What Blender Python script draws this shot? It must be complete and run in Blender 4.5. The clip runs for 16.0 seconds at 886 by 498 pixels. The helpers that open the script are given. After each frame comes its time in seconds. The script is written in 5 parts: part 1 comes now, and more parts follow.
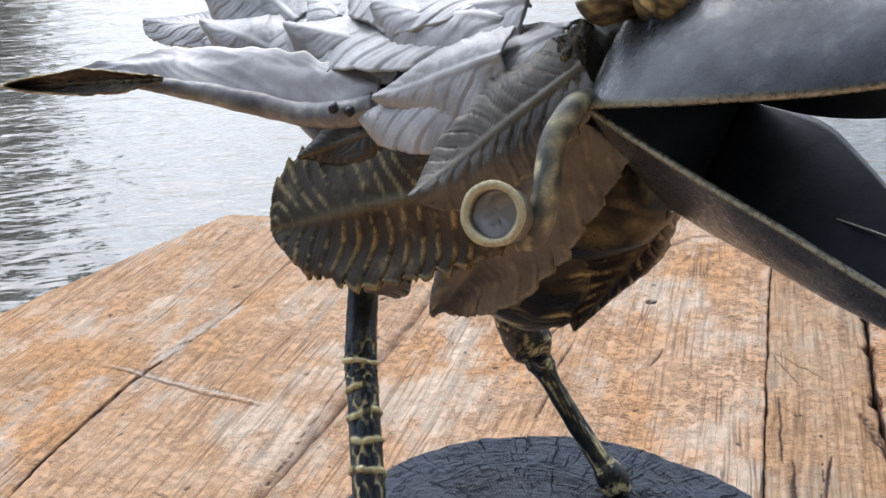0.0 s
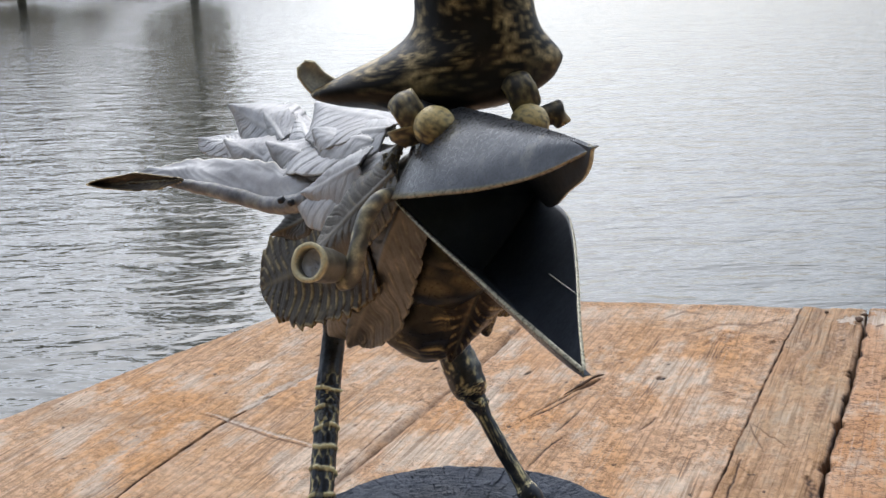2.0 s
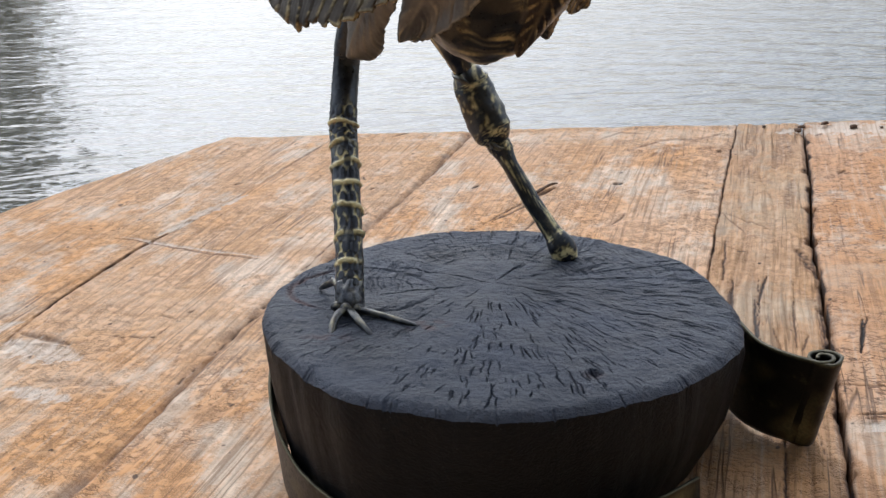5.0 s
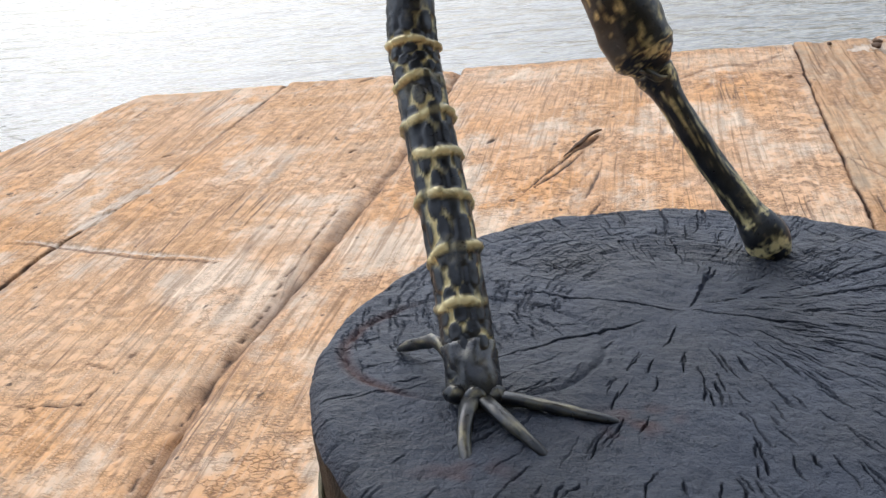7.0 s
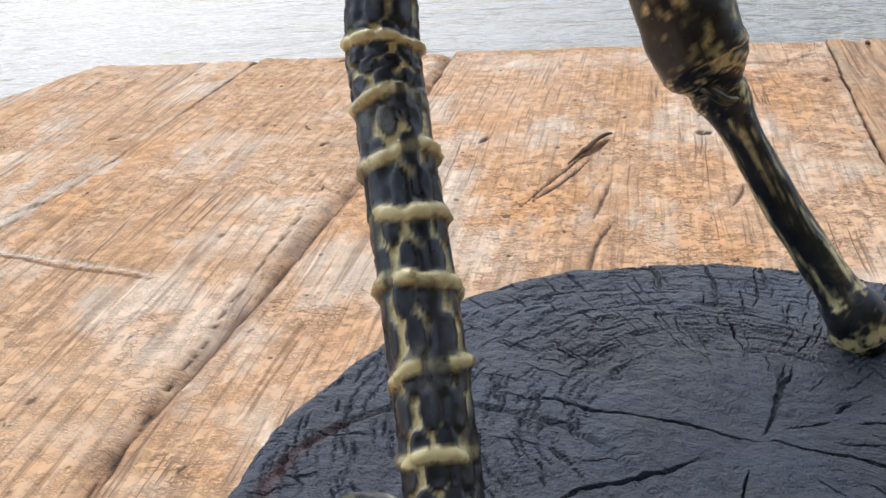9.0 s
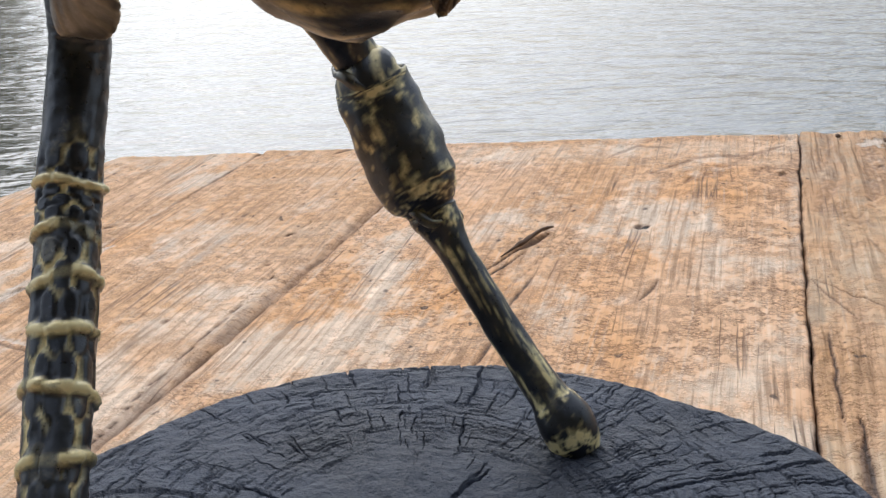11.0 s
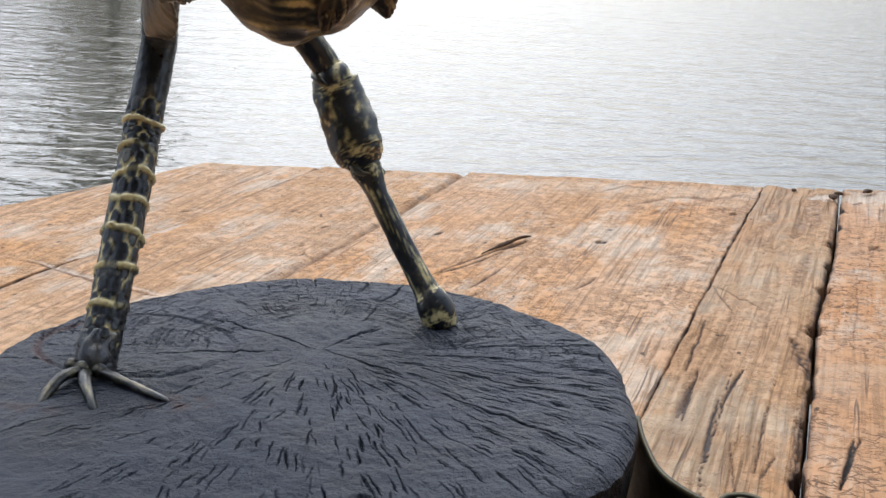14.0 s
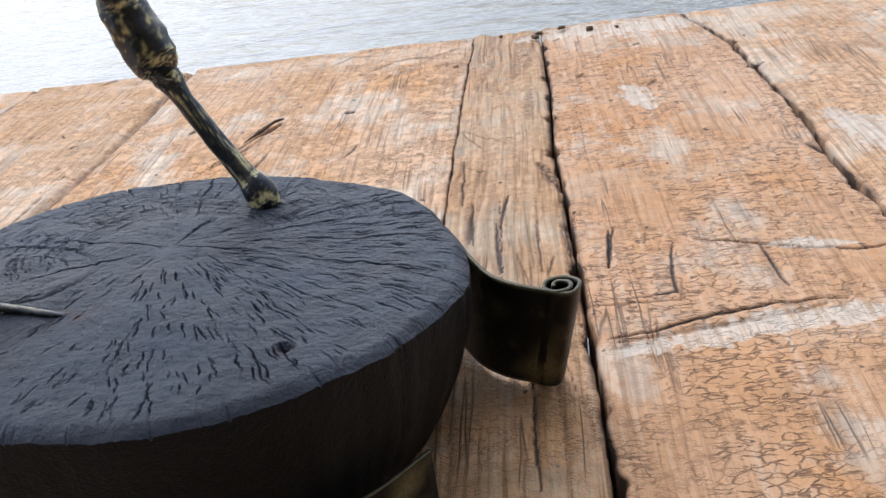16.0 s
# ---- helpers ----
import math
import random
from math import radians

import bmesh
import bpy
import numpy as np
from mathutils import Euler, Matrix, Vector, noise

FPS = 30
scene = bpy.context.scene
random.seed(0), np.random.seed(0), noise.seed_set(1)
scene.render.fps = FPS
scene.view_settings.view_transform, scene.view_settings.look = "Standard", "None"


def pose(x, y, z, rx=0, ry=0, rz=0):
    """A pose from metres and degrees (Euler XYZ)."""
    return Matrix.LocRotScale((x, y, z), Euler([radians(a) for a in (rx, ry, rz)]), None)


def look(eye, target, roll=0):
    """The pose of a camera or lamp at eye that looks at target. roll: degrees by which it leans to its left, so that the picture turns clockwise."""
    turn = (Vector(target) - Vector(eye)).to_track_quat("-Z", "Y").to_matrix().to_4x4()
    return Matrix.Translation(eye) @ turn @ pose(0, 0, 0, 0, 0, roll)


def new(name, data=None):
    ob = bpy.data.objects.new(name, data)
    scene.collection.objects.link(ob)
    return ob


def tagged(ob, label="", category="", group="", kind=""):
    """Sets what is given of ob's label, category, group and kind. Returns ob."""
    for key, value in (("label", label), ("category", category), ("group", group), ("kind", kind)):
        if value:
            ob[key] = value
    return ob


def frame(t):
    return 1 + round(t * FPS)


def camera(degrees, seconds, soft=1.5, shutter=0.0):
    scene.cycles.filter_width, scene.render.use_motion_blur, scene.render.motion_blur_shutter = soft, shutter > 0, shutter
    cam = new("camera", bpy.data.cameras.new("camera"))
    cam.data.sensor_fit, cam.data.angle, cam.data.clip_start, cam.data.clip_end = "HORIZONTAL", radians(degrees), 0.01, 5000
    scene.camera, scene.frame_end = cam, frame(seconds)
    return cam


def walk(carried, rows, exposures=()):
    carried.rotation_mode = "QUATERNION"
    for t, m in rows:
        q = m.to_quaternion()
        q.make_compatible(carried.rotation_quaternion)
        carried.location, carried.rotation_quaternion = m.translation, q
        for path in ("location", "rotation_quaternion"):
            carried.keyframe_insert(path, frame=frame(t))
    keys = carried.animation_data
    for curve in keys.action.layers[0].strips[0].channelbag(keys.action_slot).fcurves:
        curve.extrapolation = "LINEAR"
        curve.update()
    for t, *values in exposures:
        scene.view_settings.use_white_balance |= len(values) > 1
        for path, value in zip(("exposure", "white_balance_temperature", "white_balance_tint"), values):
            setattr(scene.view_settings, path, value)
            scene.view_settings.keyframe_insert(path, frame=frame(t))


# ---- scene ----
cam = camera(48.5, 16.0)
PATH = [
    (0, (0.104, 0.048, 0.395), (-0.11, 1.886, -0.363), -6.6),
    (0.5, (0.175, 0.023, 0.39), (-0.288, 1.835, -0.319), -8.5),
    (1, (0.23, -0.022, 0.404), (-0.322, 1.794, -0.226), -9.5),
    (1.5, (0.249, -0.051, 0.413), (-0.292, 1.795, -0.135), -9.3),
    (2, (0.258, -0.082, 0.411), (-0.287, 1.771, -0.11), -8.2),
    (2.5, (0.27, -0.111, 0.402), (-0.251, 1.752, -0.106), -7.5),
    (3, (0.258, -0.117, 0.379), (-0.098, 1.776, -0.16), -7.2),
    (3.5, (0.233, -0.125, 0.371), (0.007, 1.783, -0.182), -7.2),
    (4, (0.195, -0.118, 0.355), (-0.126, 1.77, -0.218), -9.5),
    (4.5, (0.153, -0.082, 0.321), (-0.145, 1.788, -0.323), -8.3),
    (4.7, (0.139, -0.082, 0.311), (-0.115, 1.784, -0.363), -6.9),
    (6.8, (0.029, 0.132, 0.241), (-0.015, 1.951, -0.588), -7.9),
    (7, (0.018, 0.154, 0.24), (-0.02, 1.975, -0.585), -7.9),
    (7.5, (-0.001, 0.193, 0.229), (-0.027, 2.001, -0.623), -6.3),
    (8, (-0.009, 0.216, 0.224), (-0.022, 2.008, -0.665), -5.5),
    (8.5, (0.006, 0.236, 0.224), (0.004, 2.031, -0.657), -5.3),
    (9, (0.021, 0.254, 0.223), (0.01, 2.052, -0.653), -5.2),
    (9.5, (0.05, 0.269, 0.219), (0.041, 2.083, -0.624), -5.8),
    (10, (0.08, 0.275, 0.228), (0.054, 2.112, -0.563), -5.5),
    (10.2, (0.089, 0.27, 0.23), (0.045, 2.108, -0.558), -5.8),
    (12.3, (0.174, 0.153, 0.238), (-0.283, 2.009, -0.352), -5.9),
    (12.5, (0.178, 0.141, 0.238), (-0.286, 1.994, -0.353), -5.5),
    (13, (0.186, 0.11, 0.238), (-0.291, 1.964, -0.341), -4.4),
    (13.5, (0.197, 0.088, 0.236), (-0.257, 1.949, -0.338), -3.9),
    (14, (0.213, 0.073, 0.239), (-0.158, 1.946, -0.355), -3.0),
    (14.5, (0.23, 0.057, 0.233), (-0.01, 1.919, -0.458), -2.8),
    (15, (0.236, 0.05, 0.237), (0.126, 1.897, -0.522), -5.9),
    (15.5, (0.214, 0.035, 0.243), (0.353, 1.85, -0.586), -8.8),
    (16, (0.165, 0.01, 0.259), (0.357, 1.801, -0.612), -8.3),
]
walk(cam, [(t, look(eye, target, roll)) for t, eye, target, roll in PATH], exposures=[(0.0, 0.55, 6000, 10), (1.0, 0.45, 6150, 10), (2.0, 0.32, 6150, 10), (3.0, 0.35, 6150, 10), (4.5, 0.4, 6150, 10), (7.5, 0.65, 6350, 10), (10.0, 0.55, 6300, 10), (13.5, 0.45, 6300, 10), (15.0, 0.58, 6250, 10), (16.0, 0.65, 6000, 10)])

# ---- light ----
world = bpy.data.worlds.new("world")
scene.world = world
world.use_nodes = True
wn, wl = world.node_tree.nodes, world.node_tree.links
sky = wn.new("ShaderNodeTexSky")
sky.sky_type, sky.sun_disc = "NISHITA", False
sky.sun_elevation, sky.sun_rotation = radians(49), radians(-15)
sky.air_density, sky.dust_density, sky.ozone_density = 1.0, 2.6, 1.6
hue = wn.new("ShaderNodeHueSaturation")
hue.inputs["Saturation"].default_value = 0.4
wl.new(sky.outputs[0], hue.inputs["Color"])
wl.new(hue.outputs[0], wn["Background"].inputs["Color"])
wn["Background"].inputs["Strength"].default_value = 0.15
sun_data = bpy.data.lights.new("sun", "SUN")
sun_data.energy, sun_data.angle, sun_data.color = 0.75, radians(80), (1.0, 0.99, 0.98)
sun = new("sun", sun_data)
sun.matrix_world = look((0, 0, 5), Vector((0, 0, 5)) - Vector((math.sin(radians(-15)) * math.cos(radians(49)), math.cos(radians(-15)) * math.cos(radians(49)), math.sin(radians(49)))))


# ---- materials ----
def material(name):
    m = bpy.data.materials.new(name)
    m.use_nodes = True
    return m, m.node_tree.nodes, m.node_tree.links, m.node_tree.nodes["Principled BSDF"]


def tex(n, l, kind, vec=None, **inputs):
    t = n.new(kind)
    for k, v in inputs.items():
        t.inputs[k.replace("_", " ")].default_value = v
    if vec is not None:
        l.new(vec, t.inputs["Vector"])
    return t


def ramp(n, l, src, stops):
    r = n.new("ShaderNodeValToRGB")
    e = r.color_ramp.elements
    while len(e) < len(stops):
        e.new(0.5)
    for i, (p, c) in enumerate(stops):
        e[i].position = p
        e[i].color = (c, c, c, 1) if isinstance(c, (int, float)) else (*c, 1)
    l.new(src, r.inputs[0])
    return r.outputs[0]


def mix(n, l, fac, a, b, mode="MIX"):
    m = n.new("ShaderNodeMix")
    m.data_type, m.blend_type = "RGBA", mode
    for sock, v in ((m.inputs[0], fac), (m.inputs[6], a), (m.inputs[7], b)):
        if isinstance(v, bpy.types.NodeSocket):
            l.new(v, sock)
        elif isinstance(v, (int, float)):
            sock.default_value = v if sock is m.inputs[0] else (v, v, v, 1)
        else:
            sock.default_value = (*v, 1)
    return m.outputs[2]


def arith(n, l, op, a, b):
    m = n.new("ShaderNodeMath")
    m.operation = op
    for sock, v in ((m.inputs[0], a), (m.inputs[1], b)):
        if isinstance(v, bpy.types.NodeSocket):
            l.new(v, sock)
        else:
            sock.default_value = v
    return m.outputs[0]


def bump(n, l, height, strength, distance, under=None):
    b = n.new("ShaderNodeBump")
    b.inputs["Strength"].default_value, b.inputs["Distance"].default_value = strength, distance
    l.new(height, b.inputs["Height"])
    if under is not None:
        l.new(under, b.inputs["Normal"])
    return b.outputs[0]


def coords(n, l, scale=(1, 1, 1), turn=0.0):
    c = n.new("ShaderNodeTexCoord")
    m = n.new("ShaderNodeMapping")
    m.inputs["Scale"].default_value = scale
    m.inputs["Rotation"].default_value = (0, 0, turn)
    l.new(c.outputs["Object"], m.inputs["Vector"])
    return m.outputs[0]


def metal(name, dark, lift, gilt=(0.42, 0.30, 0.10), rough=0.42, gold=1.0, metallic=0.85, worn=0.5):
    """Blackened iron with gold paint dry-brushed on the crests (the attribute gilt) and in loose patches."""
    m, n, l, p = material(name)
    v = coords(n, l)
    big = tex(n, l, "ShaderNodeTexNoise", v, Scale=55.0, Detail=5.0, Roughness=0.65)
    fine = tex(n, l, "ShaderNodeTexNoise", v, Scale=600.0, Detail=4.0, Roughness=0.7)
    base = mix(n, l, ramp(n, l, big.outputs[0], [(0.3, 0.0), (0.7, 1.0)]), dark, lift)
    at = n.new("ShaderNodeAttribute")
    at.attribute_name = "gilt"
    rub = ramp(n, l, fine.outputs[0], [(0.43, 0.0), (0.57, 1.0)])
    patch = ramp(n, l, big.outputs[0], [(0.60 - 0.10 * worn, 0.0), (0.72, 0.85 * worn)])
    amount = arith(n, l, "MULTIPLY", arith(n, l, "MAXIMUM", at.outputs["Fac"], patch), arith(n, l, "ADD", arith(n, l, "MULTIPLY", rub, 0.40), 0.65))
    amount = arith(n, l, "MINIMUM", arith(n, l, "MULTIPLY", amount, gold * 1.3), 1.0)
    l.new(mix(n, l, amount, base, gilt), p.inputs["Base Color"])
    l.new(arith(n, l, "MULTIPLY", arith(n, l, "SUBTRACT", 1.0, amount), metallic), p.inputs["Metallic"])
    l.new(ramp(n, l, fine.outputs[0], [(0.3, rough - 0.08), (0.7, rough + 0.14)]), p.inputs["Roughness"])
    l.new(bump(n, l, fine.outputs[0], 0.07, 0.0005, bump(n, l, big.outputs[0], 0.18, 0.002)), p.inputs["Normal"])
    return m


IRON = metal("black_iron", (0.034, 0.037, 0.041), (0.105, 0.111, 0.120), gilt=(0.84, 0.73, 0.38), gold=1.3, worn=0.15, rough=0.32)
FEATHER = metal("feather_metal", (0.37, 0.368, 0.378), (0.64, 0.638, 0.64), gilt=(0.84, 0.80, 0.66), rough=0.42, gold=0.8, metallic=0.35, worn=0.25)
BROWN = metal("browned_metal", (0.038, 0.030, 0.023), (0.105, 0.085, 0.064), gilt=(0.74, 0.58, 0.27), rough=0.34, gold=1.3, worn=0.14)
BEAK = metal("beak_steel", (0.046, 0.050, 0.057), (0.135, 0.143, 0.156), gilt=(0.74, 0.68, 0.46), rough=0.27, gold=0.9, metallic=0.6, worn=0.18)
GOLD = metal("gilded_iron", (0.030, 0.028, 0.025), (0.11, 0.10, 0.085), gilt=(0.72, 0.57, 0.24), rough=0.40, gold=1.2, metallic=0.5, worn=0.35)
PIPE = metal("pipe_metal", (0.075, 0.072, 0.064), (0.27, 0.26, 0.23), gilt=(0.78, 0.70, 0.42), rough=0.40, gold=1.0, metallic=0.4, worn=0.45)
HATM = metal("hat_metal", (0.009, 0.0085, 0.008), (0.030, 0.027, 0.022), gilt=(0.56, 0.43, 0.20), rough=0.38, gold=1.1, metallic=0.6, worn=0.25)
BELLY = metal("belly_metal", (0.022, 0.021, 0.018), (0.070, 0.063, 0.051), gilt=(0.60, 0.46, 0.20), rough=0.32, gold=1.25, metallic=0.6, worn=0.12)
THROAT = metal("throat_iron", (0.040, 0.048, 0.062), (0.075, 0.086, 0.105), gilt=(0.10, 0.10, 0.10), rough=0.40, gold=0.3, metallic=0.2, worn=0.1)
WING = metal("wing_edge_metal", (0.06, 0.06, 0.066), (0.40, 0.40, 0.41), gilt=(0.80, 0.76, 0.60), rough=0.40, gold=0.9, metallic=0.4, worn=0.3)
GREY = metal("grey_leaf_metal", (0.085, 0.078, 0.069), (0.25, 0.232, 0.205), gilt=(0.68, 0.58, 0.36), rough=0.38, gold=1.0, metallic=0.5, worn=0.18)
RIBBON = metal("ribbon_iron", (0.007, 0.0075, 0.008), (0.018, 0.018, 0.016), gilt=(0.28, 0.24, 0.11), rough=0.42, gold=1.0, metallic=0.6, worn=0.30)


def charred_wood(name, low, high, shine=0.32):
    m, n, l, p = material(name)
    v = coords(n, l)
    big = tex(n, l, "ShaderNodeTexNoise", v, Scale=28.0, Detail=6.0, Roughness=0.6)
    fine = tex(n, l, "ShaderNodeTexNoise", v, Scale=900.0, Detail=3.0, Roughness=0.7)
    col = mix(n, l, ramp(n, l, big.outputs[0], [(0.3, 0.0), (0.75, 1.0)]), low, high)
    at = n.new("ShaderNodeAttribute")
    at.attribute_name = "rust"
    col = mix(n, l, arith(n, l, "MULTIPLY", at.outputs["Fac"], ramp(n, l, big.outputs[0], [(0.35, 0.2), (0.6, 1.0)])), col, (0.075, 0.020, 0.012))
    mid = tex(n, l, "ShaderNodeTexNoise", v, Scale=300.0, Detail=4.0, Roughness=0.65)
    specks = ramp(n, l, fine.outputs[0], [(0.68, 0.0), (0.74, 1.0)])
    col = mix(n, l, arith(n, l, "MULTIPLY", specks, 0.5), col, (0.2, 0.2, 0.21))
    l.new(col, p.inputs["Base Color"])
    l.new(ramp(n, l, big.outputs[0], [(0.3, 0.45), (0.7, 0.62)]), p.inputs["Roughness"])
    p.inputs["Specular IOR Level"].default_value = shine
    chip = n.new("ShaderNodeTexVoronoi")
    chip.feature = "DISTANCE_TO_EDGE"
    l.new(v, chip.inputs["Vector"])
    chip.inputs["Scale"].default_value = 260.0
    cut = ramp(n, l, chip.outputs["Distance"], [(0.02, 0.0), (0.12, 1.0)])
    xyz = n.new("ShaderNodeSeparateXYZ")
    l.new(v, xyz.inputs[0])
    dx, dy = arith(n, l, "SUBTRACT", xyz.outputs[0], 0.088), arith(n, l, "SUBTRACT", xyz.outputs[1], 0.432)
    polar = n.new("ShaderNodeCombineXYZ")
    l.new(arith(n, l, "MULTIPLY", arith(n, l, "ARCTAN2", dy, arith(n, l, "ABSOLUTE", dx, 0.0)), 55.0), polar.inputs[0])
    l.new(arith(n, l, "MULTIPLY", arith(n, l, "POWER", arith(n, l, "ADD", arith(n, l, "MULTIPLY", dx, dx), arith(n, l, "MULTIPLY", dy, dy)), 0.5), 90.0), polar.inputs[1])
    rays = tex(n, l, "ShaderNodeTexNoise", polar.outputs[0], Scale=1.0, Detail=4.0, Roughness=0.7)
    l.new(bump(n, l, fine.outputs[0], 0.9, 0.0011, bump(n, l, mid.outputs[0], 0.8, 0.0016, bump(n, l, cut, 0.3, 0.0006, bump(n, l, rays.outputs[0], 0.12, 0.0008)))), p.inputs["Normal"])
    return m


def deck_wood(name, paint, bare, cover, grainy=1.0, crazed=1.0, coarse=0.5):
    """Weathered plank along local y: old salmon paint, crazed across the grain and worn through to pale wood."""
    m, n, l, p = material(name)
    v = coords(n, l)
    info = n.new("ShaderNodeObjectInfo")
    shift = n.new("ShaderNodeVectorMath")
    shift.operation = "MULTIPLY_ADD"
    l.new(info.outputs["Random"], shift.inputs[0])
    shift.inputs[1].default_value = (7.0, 13.0, 5.0)
    l.new(v, shift.inputs[2])
    pos = shift.outputs[0]

    def scaled(sc, src=None):
        k = n.new("ShaderNodeVectorMath")
        k.operation = "MULTIPLY"
        l.new(pos if src is None else src, k.inputs[0])
        k.inputs[1].default_value = sc
        return k.outputs[0]

    def cloud(sc, detail, rough, src=None):
        return tex(n, l, "ShaderNodeTexNoise", scaled(sc, src), Scale=1.0, Detail=detail, Roughness=rough).outputs[0]

    def edges(sc, src):
        t = n.new("ShaderNodeTexVoronoi")
        t.feature = "DISTANCE_TO_EDGE"
        l.new(scaled(sc, src), t.inputs["Vector"])
        t.inputs["Scale"].default_value = 1.0
        t.inputs["Randomness"].default_value = 0.85
        return t.outputs["Distance"]

    def times(a, b):
        return arith(n, l, "MULTIPLY", a, b)

    def bend(freq, amount):
        w = tex(n, l, "ShaderNodeTexNoise", scaled(freq), Scale=1.0, Detail=3.0)
        k = n.new("ShaderNodeVectorMath")
        k.operation = "MULTIPLY_ADD"
        l.new(w.outputs["Color"], k.inputs[0])
        k.inputs[1].default_value = amount
        l.new(pos, k.inputs[2])
        return k.outputs[0]

    wavy = bend((22, 7, 20), (0.010, 0.02, 0.0))
    ragged = bend((210, 210, 60), (0.0042, 0.0036, 0.0))
    # what is left of the paint
    tone = cloud((9, 5, 5), 6.0, 0.62)
    fleck = cloud((60, 32, 20), 6.0, 0.7)
    streak = cloud((120, 5, 30), 4.0, 0.62, wavy)
    fibre = cloud((330, 9, 30), 3.0, 0.6, wavy)
    patch = cloud((15, 11, 5), 8.0, 0.68)
    pcol = mix(n, l, ramp(n, l, tone, [(0.36, 0.0), (0.62, 1.0)]), paint, tuple(c * 0.80 + 0.19 * k for c, k in zip(paint, (1.0, 0.80, 0.66))))
    pcol = mix(n, l, ramp(n, l, fleck, [(0.34, 0.40), (0.46, 0.0)]), pcol, tuple(c * 0.66 for c in paint))
    pcol = mix(n, l, ramp(n, l, fleck, [(0.54, 0.0), (0.68, 0.25)]), pcol, tuple(min(1.0, c * 1.05 + 0.10) for c in paint))
    pcol = mix(n, l, ramp(n, l, cloud((6, 4, 5), 5.0, 0.6), [(0.52, 0.0), (0.66, 0.75)]), pcol, (paint[0] * 1.06, paint[1] * 0.92, paint[2] * 0.66))
    bcol = mix(n, l, ramp(n, l, streak, [(0.34, 0.0), (0.62, 1.0)]), tuple(c * 0.62 for c in bare), tuple(min(1.0, c * 1.2) for c in bare))
    edge = arith(n, l, "ADD", times(patch, 0.80), arith(n, l, "ADD", times(streak, 0.10), times(fleck, 0.10)))
    worn = ramp(n, l, edge, [(cover - 0.06, 0.9), (cover + 0.03, 0.0)])
    col = mix(n, l, worn, pcol, bcol)
    # grain: fine fibres, then long dark checks along it
    groove = ramp(n, l, fibre, [(0.37, 1.0), (0.48, 0.0)])
    where = cloud((13, 8, 5), 5.0, 0.6)
    grainzone = ramp(n, l, where, [(0.40, 1.0), (0.60, 0.25)])
    col = mix(n, l, times(times(groove, grainzone), 0.62 * grainy), col, tuple(c * 0.40 for c in paint))
    col = mix(n, l, ramp(n, l, fibre, [(0.56, 0.0), (0.68, 0.35)]), col, (0.70, 0.57, 0.44))
    long = cloud((75, 2.6, 20), 3.0, 0.5, wavy)
    check = times(ramp(n, l, long, [(0.484, 0.0), (0.497, 1.0), (0.503, 1.0), (0.516, 0.0)]), ramp(n, l, cloud((24, 10, 5), 3.0, 0.5), [(0.54, 0.0), (0.62, 1.0)]))
    col = mix(n, l, times(check, 0.7), col, (0.075, 0.036, 0.02))
    # crazing: short cracks, most of them across the grain, broken and unequal
    fat = 1.0 + coarse
    big = ramp(n, l, edges((260 / fat, 430 / fat, 60), ragged), [(0.02, 1.0), (0.10, 0.0)])
    fine = ramp(n, l, edges((400, 620, 60), ragged), [(0.04, 1.0), (0.17, 0.0)])
    slit = cloud((62 / fat, 250 / fat, 40), 2.0, 0.5, ragged)
    slit = ramp(n, l, slit, [(0.475, 0.0), (0.490, 1.0), (0.510, 1.0), (0.525, 0.0)])
    gaps = ramp(n, l, cloud((130, 130, 40), 3.0, 0.6), [(0.40, 0.0), (0.53, 1.0)])
    zone = ramp(n, l, where, [(0.40, 0.25), (0.52, 1.0)])
    zone2 = ramp(n, l, where, [(0.46, 1.0), (0.60, 0.35)])
    craze = arith(n, l, "MAXIMUM", times(times(arith(n, l, "MAXIMUM", slit, times(big, 0.8)), gaps), zone), times(times(times(fine, gaps), zone2), 0.6 - 0.35 * coarse))
    craze = times(craze, ramp(n, l, worn, [(0.0, 1.0), (1.0, 0.45)]))
    col = mix(n, l, times(craze, 0.72 * crazed), col, (0.13, 0.058, 0.026))
    # pale and brown bands across the grain, as saw and water left them
    band = cloud((2.0, 11, 5), 6.0, 0.6)
    col = mix(n, l, times(ramp(n, l, band, [(0.54, 0.0), (0.66, 0.55)]), ramp(n, l, fleck, [(0.4, 1.0), (0.6, 0.3)])), col, tuple(min(1.0, c * 1.06) for c in bare))
    col = mix(n, l, ramp(n, l, band, [(0.30, 0.5), (0.42, 0.0)]), col, tuple(c * 0.55 for c in paint))
    pit = cloud((120, 85, 60), 2.0, 0.5)
    col = mix(n, l, ramp(n, l, pit, [(0.25, 0.85), (0.29, 0.0)]), col, (0.07, 0.04, 0.025))
    at = n.new("ShaderNodeAttribute")
    at.attribute_name = "dirt"
    grime = ramp(n, l, at.outputs["Fac"], [(0.0, (0.22, 0.10, 0.045)), (0.55, (0.12, 0.055, 0.026)), (1.0, (0.010, 0.008, 0.007))])
    col = mix(n, l, arith(n, l, "MINIMUM", times(at.outputs["Fac"], 1.25), 1.0), col, grime)
    at2 = n.new("ShaderNodeAttribute")
    at2.attribute_name = "bare"
    col = mix(n, l, at2.outputs["Fac"], col, mix(n, l, ramp(n, l, fibre, [(0.40, 0.0), (0.55, 1.0)]), (0.56, 0.44, 0.33), (0.72, 0.63, 0.53)))
    l.new(col, p.inputs["Base Color"])
